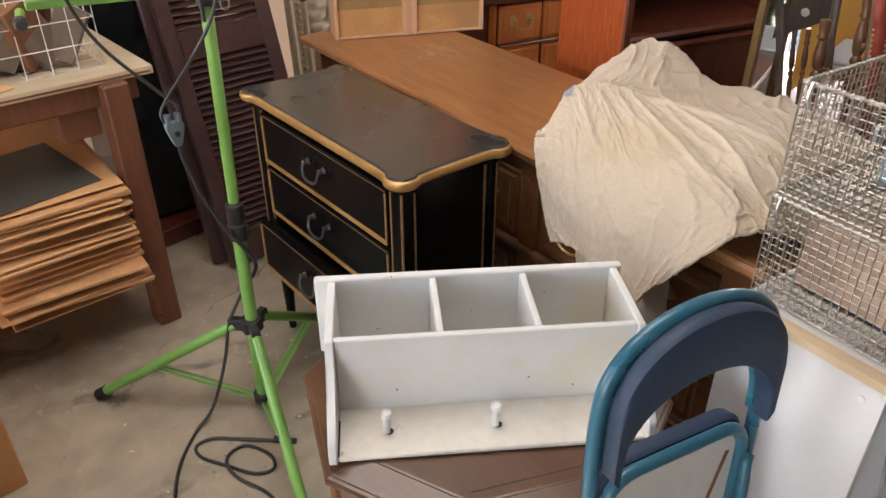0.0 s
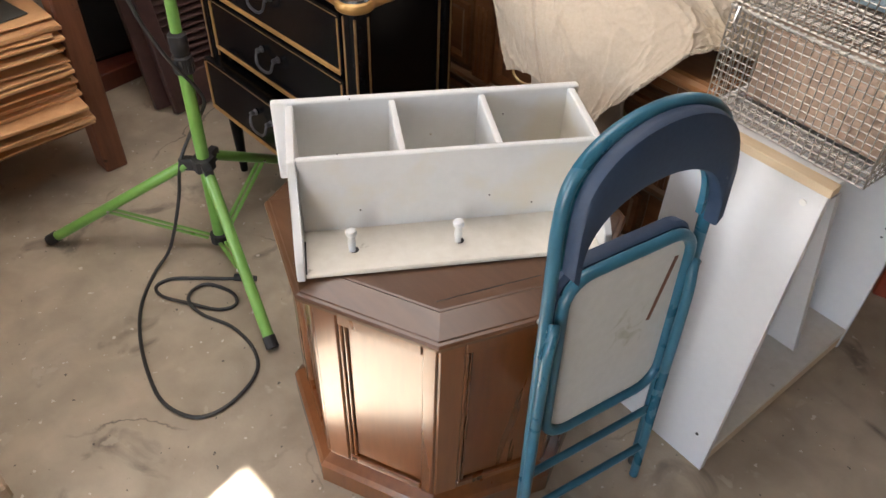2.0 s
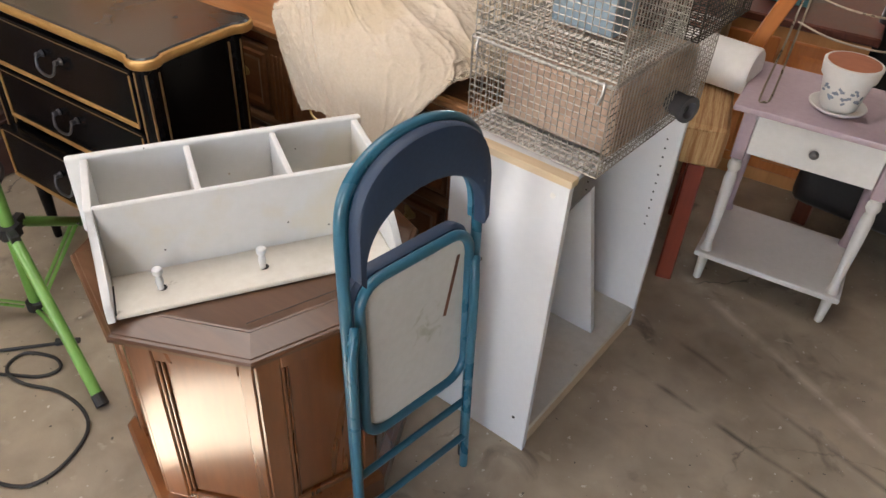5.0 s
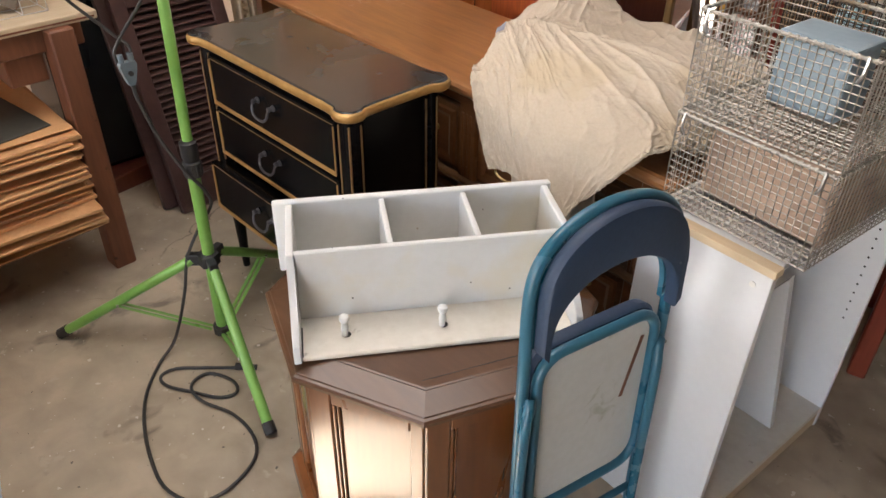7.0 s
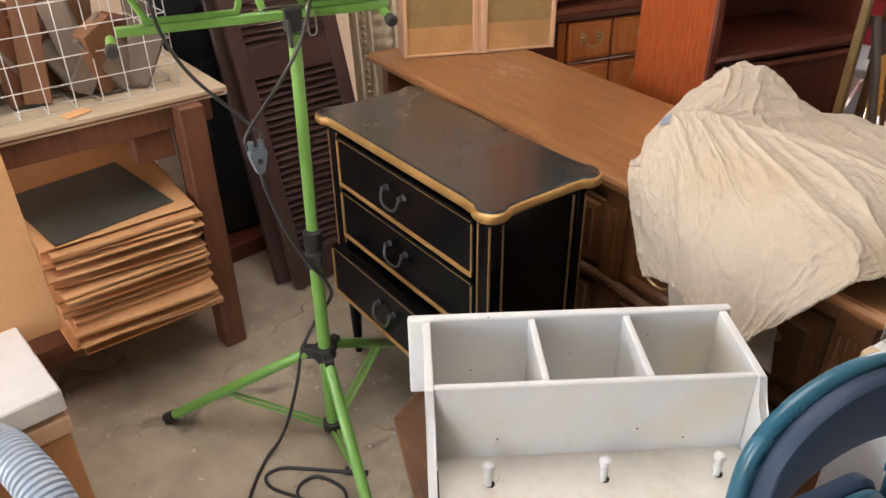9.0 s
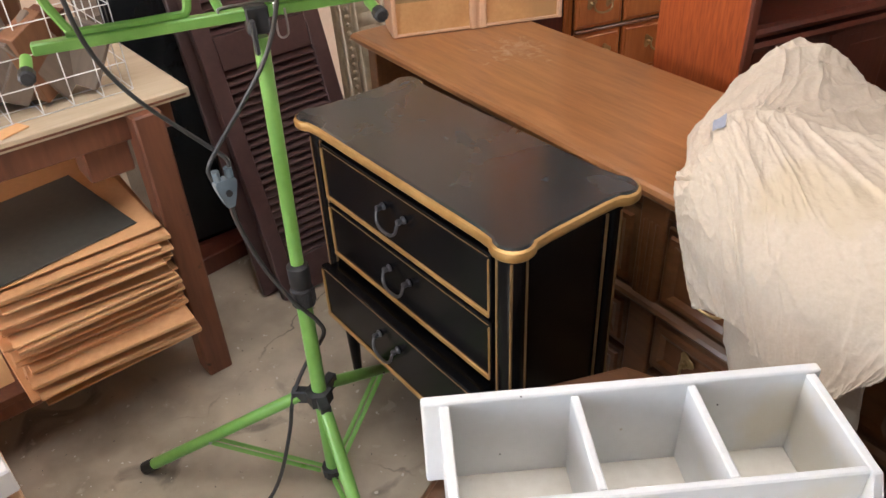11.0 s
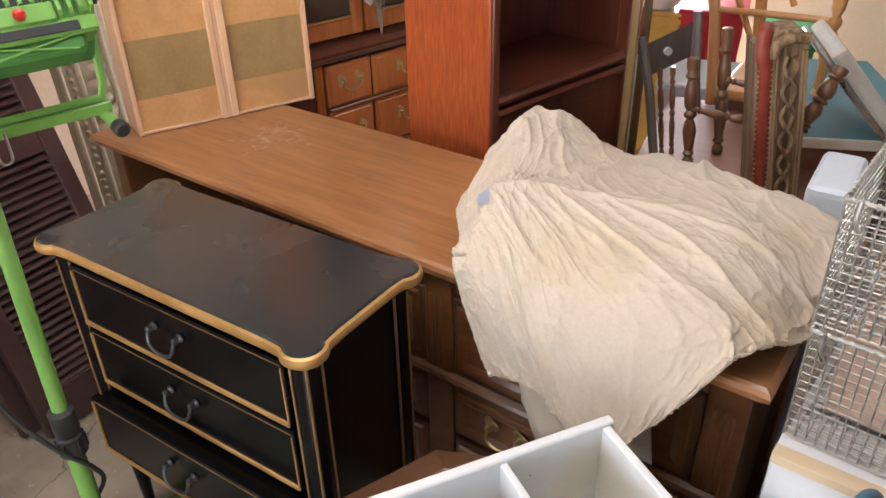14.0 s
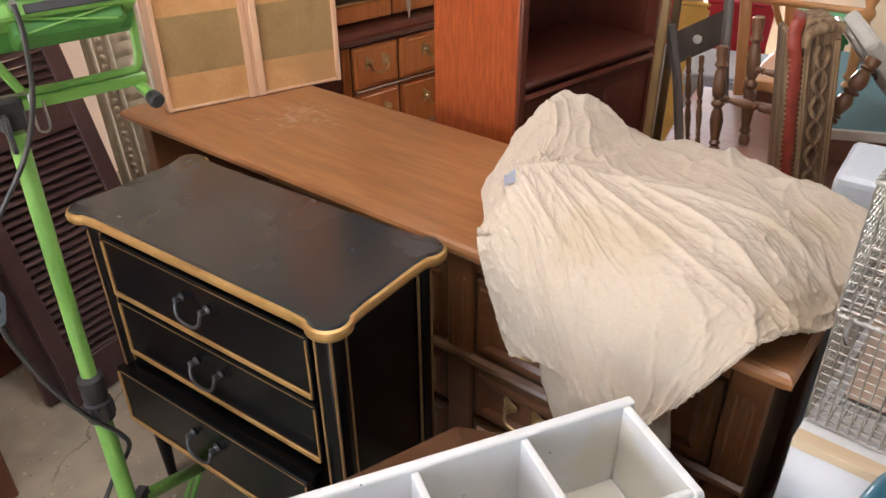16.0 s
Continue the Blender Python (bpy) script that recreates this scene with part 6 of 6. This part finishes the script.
bodyp = part("pot", lathe([(0.040, 0.009), (0.043, 0.012), (0.058, 0.088), (0.064, 0.090), (0.068, 0.122), (0.066, 0.124), (0.060, 0.124)], 32), white_paint, pot, "white painted outside", smooth=True)
part("inside", lathe([(0.0605, 0.1245), (0.058, 0.118), (0.052, 0.06), (0.042, 0.03), (0.001, 0.03)], 32), terra, pot, "bare terracotta inside", smooth=True)
motif = material("blue_grey_motif", (0.16, 0.20, 0.27), (0.26, 0.30, 0.36), 0.5)
rng = random.Random(3)
for k in range(22):
    a, z = radians(-140 + 5.2 * k + rng.uniform(-2, 2)), 0.055 + 0.014 * math.sin(k * 0.9) + rng.uniform(-0.006, 0.006)
    r = 0.043 + 0.015 * (z - 0.012) / 0.076 + 0.0006
    part("motif", box(-0.005, 0.005, -0.001, 0.0006, -0.0028, 0.0028, 0.0006, m=pose(r * math.cos(a), r * math.sin(a), z, 0, rng.uniform(-50, 50), math.degrees(a) + 90)), motif, bodyp)
ws = thing("wire_plate_stand", pose(0.37, 2.67, SHH + 0.001, 0, 0, 5), "tall bent wire display stand on the side table", "stand")
chrome = material("dull_wire", (0.35, 0.30, 0.22), (0.55, 0.50, 0.40), 0.3, 0.9, 20)
for x in (-0.15, 0.17):
    part("loop_foot", tube(smooth_line([(x + 0.012, 0.02, 0.25), (x + 0.008, -0.02, 0.12), (x + 0.004, -0.15, 0.006), (x - 0.008, -0.185, 0.004), (x - 0.022, -0.165, 0.006), (x - 0.012, -0.03, 0.12), (x - 0.004, 0.02, 0.25), (x + 0.03, 0.06, 0.42), (x + 0.09, 0.10, 0.55)], 6), 0.0032, 7), chrome, ws, smooth=True)
for z, y in ((0.17, 0.0), (0.25, 0.02)):
    part("cross_wire", tube(smooth_line([(-0.15, y, z), (-0.05, y - 0.02, z - 0.02), (0.08, y - 0.03, z - 0.02), (0.17, y, z)], 6), 0.0028, 6), chrome, ws, smooth=True)

# ---- striped chair with a leaning post and a roll ----
sc = thing("striped_side_chair", pose(-0.24, 2.27, 0, 0, 0, 14), "chair with tan striped seat and red-brown legs", "chair")
seat_stripe = material("tan_striped_fabric", (0.26, 0.12, 0.04), (0.50, 0.33, 0.16), 0.85, 0, 6, (16, 0.5, 0.5), bump=0.2, contrast=(0.40, 0.60))
part("seat", box(0, 0.44, 0, 0.46, 0.43, 0.56, 0.025, seg=3), seat_stripe, sc)
part("piping", tube(rounded(0.004, 0.416, 0.004, 0.456, 0.03, 0.0), 0.005, 6, True), seat_stripe, sc, m=pose(0, 0.46, 0.545, 90))
redleg = wood("red_brown_leg", (0.15, 0.02, 0.01), (0.24, 0.045, 0.02), 0.35, "z", coat=0.3)
for x in (0.02, 0.355):
    for y in (0.02, 0.39):
        part("leg", box(x, x + 0.05, y, y + 0.05, 0, 0.43, 0.005), redleg, sc)
post = simple("leaning_pine_post", box(-0.022, 0.022, -0.012, 0.012, 0, 0.86, 0.004), wood("orange_varnish", (0.33, 0.095, 0.008), (0.46, 0.15, 0.018), 0.55, "z"), "orange varnished wooden bar leaning over the striped chair", "bar", m=pose(0.085, 2.70, 0.562, -8, 19, 10))
roll = thing("white_roll", pose(0.012, 2.64, 0.634, 0, 0, 0), "white rolled cushion on the striped chair", "cushion")
part("roll", lathe([(0.02, -0.15), (0.064, -0.148), (0.07, -0.14), (0.07, 0.14), (0.064, 0.148), (0.02, 0.15)], 24, m=pose(0, 0, 0, 90, 0, 84)), white_paint, roll, smooth=True)

# carved cabinet and dark leather chair behind the side table
kb = thing("carved_cabinet", pose(-0.12, 3.15, 0, 0, 0, 4), "orange-brown carved wooden cabinet with a dark top", "cabinet")
part("body", box(0, 0.52, 0, 0.40, 0, 0.60, 0.004), pine, kb)
part("top", box(-0.02, 0.54, -0.02, 0.42, 0.60, 0.63, 0.005), dark_wood, kb)
for x0 in (0.03, 0.275):
    d = part("door", box(x0, x0 + 0.215, -0.016, 0.0, 0.06, 0.56, 0.004), cherry, kb)
    for z0 in (0.09, 0.33):
        part("raised_panel", moulding([[(x, y, z) for x, z in ((x0 + g, z0 - 0.03 + g), (x0 + 0.215 - g, z0 - 0.03 + g), (x0 + 0.215 - g, z0 + 0.23 - g), (x0 + g, z0 + 0.23 - g))] for g, y in ((0.04, -0.0165), (0.05, -0.028), (0.06, -0.028), (0.085, -0.034))]), cherry, d)
lc = thing("leather_chair", pose(0.36, 2.98, 0, 0, 0, -6), "large black leather chair behind the side table", "chair")
leather = material("black_leather", (0.010, 0.009, 0.010), (0.022, 0.020, 0.021), 0.42, 0, 8, bump=0.35)
part("seat", box(0, 0.62, -0.12, 0.5, 0.14, 0.38, 0.05, seg=3), leather, lc, smooth=True)
part("backrest", box(-0.02, 0.66, 0.34, 0.52, 0.2, 0.92, 0.05, seg=3), leather, lc, smooth=True)
for x in (0.02, 0.56):
    part("foot", box(x, x + 0.05, 0.0, 0.05, 0, 0.15, 0.004), dark_wood, lc)
tp = thing("teal_box", pose(0.0, 3.28, 0.632, 0, 0, 5), "small dark teal box on the carved cabinet", "box")
part("box", box(0, 0.16, 0, 0.2, 0, 0.18, 0.006), teal, tp)
wp = thing("cream_newel_post", pose(-0.05, 3.05, 0), "cream painted square post with a moulded cap", "post")
part("shaft", box(-0.018, 0.018, -0.018, 0.018, 0, 0.76, 0.003), cream_carved, wp)
part("cap", moulding([[(sx * r, sy * r, z) for sx, sy in ((-1, -1), (1, -1), (1, 1), (-1, 1))] for r, z in ((0.018, 0.76), (0.03, 0.775), (0.034, 0.785), (0.034, 0.80))]), cream_carved, wp)

# ---- left foreground: white boards on a carton, and a vacuum cleaner ----
card = material("orange_card", (0.46, 0.22, 0.09), (0.58, 0.30, 0.13), 0.75, 0, 4, bump=0.08)
bx = thing("carton", pose(-1.39, 0.525, 0, 0, 0, 4), "tan cardboard carton on the concrete floor", "box")
part("carton_body", box(-0.36, 0.0, -0.7, 0.0, 0, 0.272, 0.004), card, bx)
part("flap", box(-0.34, -0.02, -0.35, -0.01, 0.274, 0.279, 0.001), card, bx)
for k, (z0, th, dx, dy, mt) in enumerate(((0.281, 0.050, 0.012, 0.008, pale_wood), (0.3325, 0.014, -0.03, -0.005, bench_wood), (0.348, 0.062, 0.012, 0.01, white_paint))):
    simple("white_board" if k == 2 else "board", box(-0.36, 0.0, -0.68, 0.0, 0, th, 0.004), mt, "thick white painted board on a carton" if k == 2 else "wooden board stacked on the carton", "board", "boards on the carton",
           m=pose(-1.39 + dx, 0.525 + dy, z0, 0, 0, 4 + k))
vac = thing("vacuum_cleaner", pose(-1.17, 0.16, 0), "dark drum vacuum cleaner with a grey ribbed hose", "vacuum cleaner")
part("drum", lathe([(0.15, 0.03), (0.165, 0.04), (0.165, 0.28), (0.158, 0.29)], 28), material("dark_drum", (0.012, 0.016, 0.018), (0.025, 0.03, 0.034), 0.4, 0, 8), vac, smooth=True)
part("lid", lathe([(0.17, 0.29), (0.172, 0.30), (0.165, 0.34), (0.10, 0.375), (0.02, 0.38)], 28), black_plastic, vac, smooth=True)
for k in range(4):
    a = radians(45 + 90 * k)
    part("caster", rod((0.12 * math.cos(a) - 0.012, 0.12 * math.sin(a), 0.018), (0.12 * math.cos(a) + 0.012, 0.12 * math.sin(a), 0.018), 0.018), rubber, vac)
hose_grey = material("hose_grey", (0.34, 0.41, 0.50), (0.46, 0.53, 0.62), 0.35, 0, 9, bump=0.06)
hp = smooth_line([(0.02, 0.06, 0.37), (0.08, 0.12, 0.52), (0.20, 0.20, 0.66), (0.32, 0.245, 0.755), (0.42, 0.275, 0.785), (0.514, 0.296, 0.757), (0.548, 0.280, 0.68), (0.565, 0.250, 0.56), (0.56, 0.20, 0.36), (0.53, 0.11, 0.14), (0.46, 0.0, 0.036), (0.30, -0.16, 0.034)], 12)
hb = bmesh.new()
rings = []
for i, p in enumerate(hp):
    d = (hp[min(i + 1, len(hp) - 1)] - hp[max(i - 1, 0)]).normalized()
    sd = d.cross(Vector((0, 0, 1))).normalized()
    u2 = sd.cross(d)
    for s, rr in ((-0.52, 0.0255), (-0.26, 0.0310), (0.26, 0.0310), (0.52, 0.0255)):
        c = p + d * 0.01 * s
        rings.append([hb.verts.new(c + (sd * math.cos(k * math.pi / 8) + u2 * math.sin(k * math.pi / 8)) * rr) for k in range(16)])
for a, b2 in zip(rings, rings[1:]):
    for k in range(16):
        hb.faces.new((a[k], a[(k + 1) % 16], b2[(k + 1) % 16], b2[k]))
hs = part("hose", hb, hose_grey, vac, "grey ribbed hose", smooth=True)
part("cuff", rod((0.524, 0.293, 0.742), (0.556, 0.275, 0.660), 0.0345, n=20), hose_grey, hs, smooth=True)

fr = thing("picture_frame", pose(-0.86, 0.395, 0.0, 0, 0, 2), "worn pale wooden frame moulding lying on the floor", "frame")
beige = wood("worn_beige_wood", (0.34, 0.25, 0.16), (0.48, 0.37, 0.26), 0.55, "x")
part("outer_bar", box(-0.6, 0.0, -0.028, 0.0, 0.0, 0.05, 0.006), beige, fr)
part("inner_bar", box(-0.57, -0.01, -0.05, -0.032, 0.0, 0.035, 0.004), beige, fr)
part("end_bar", box(-0.03, 0.0, -0.4, -0.05, 0.0, 0.05, 0.006), beige, fr)
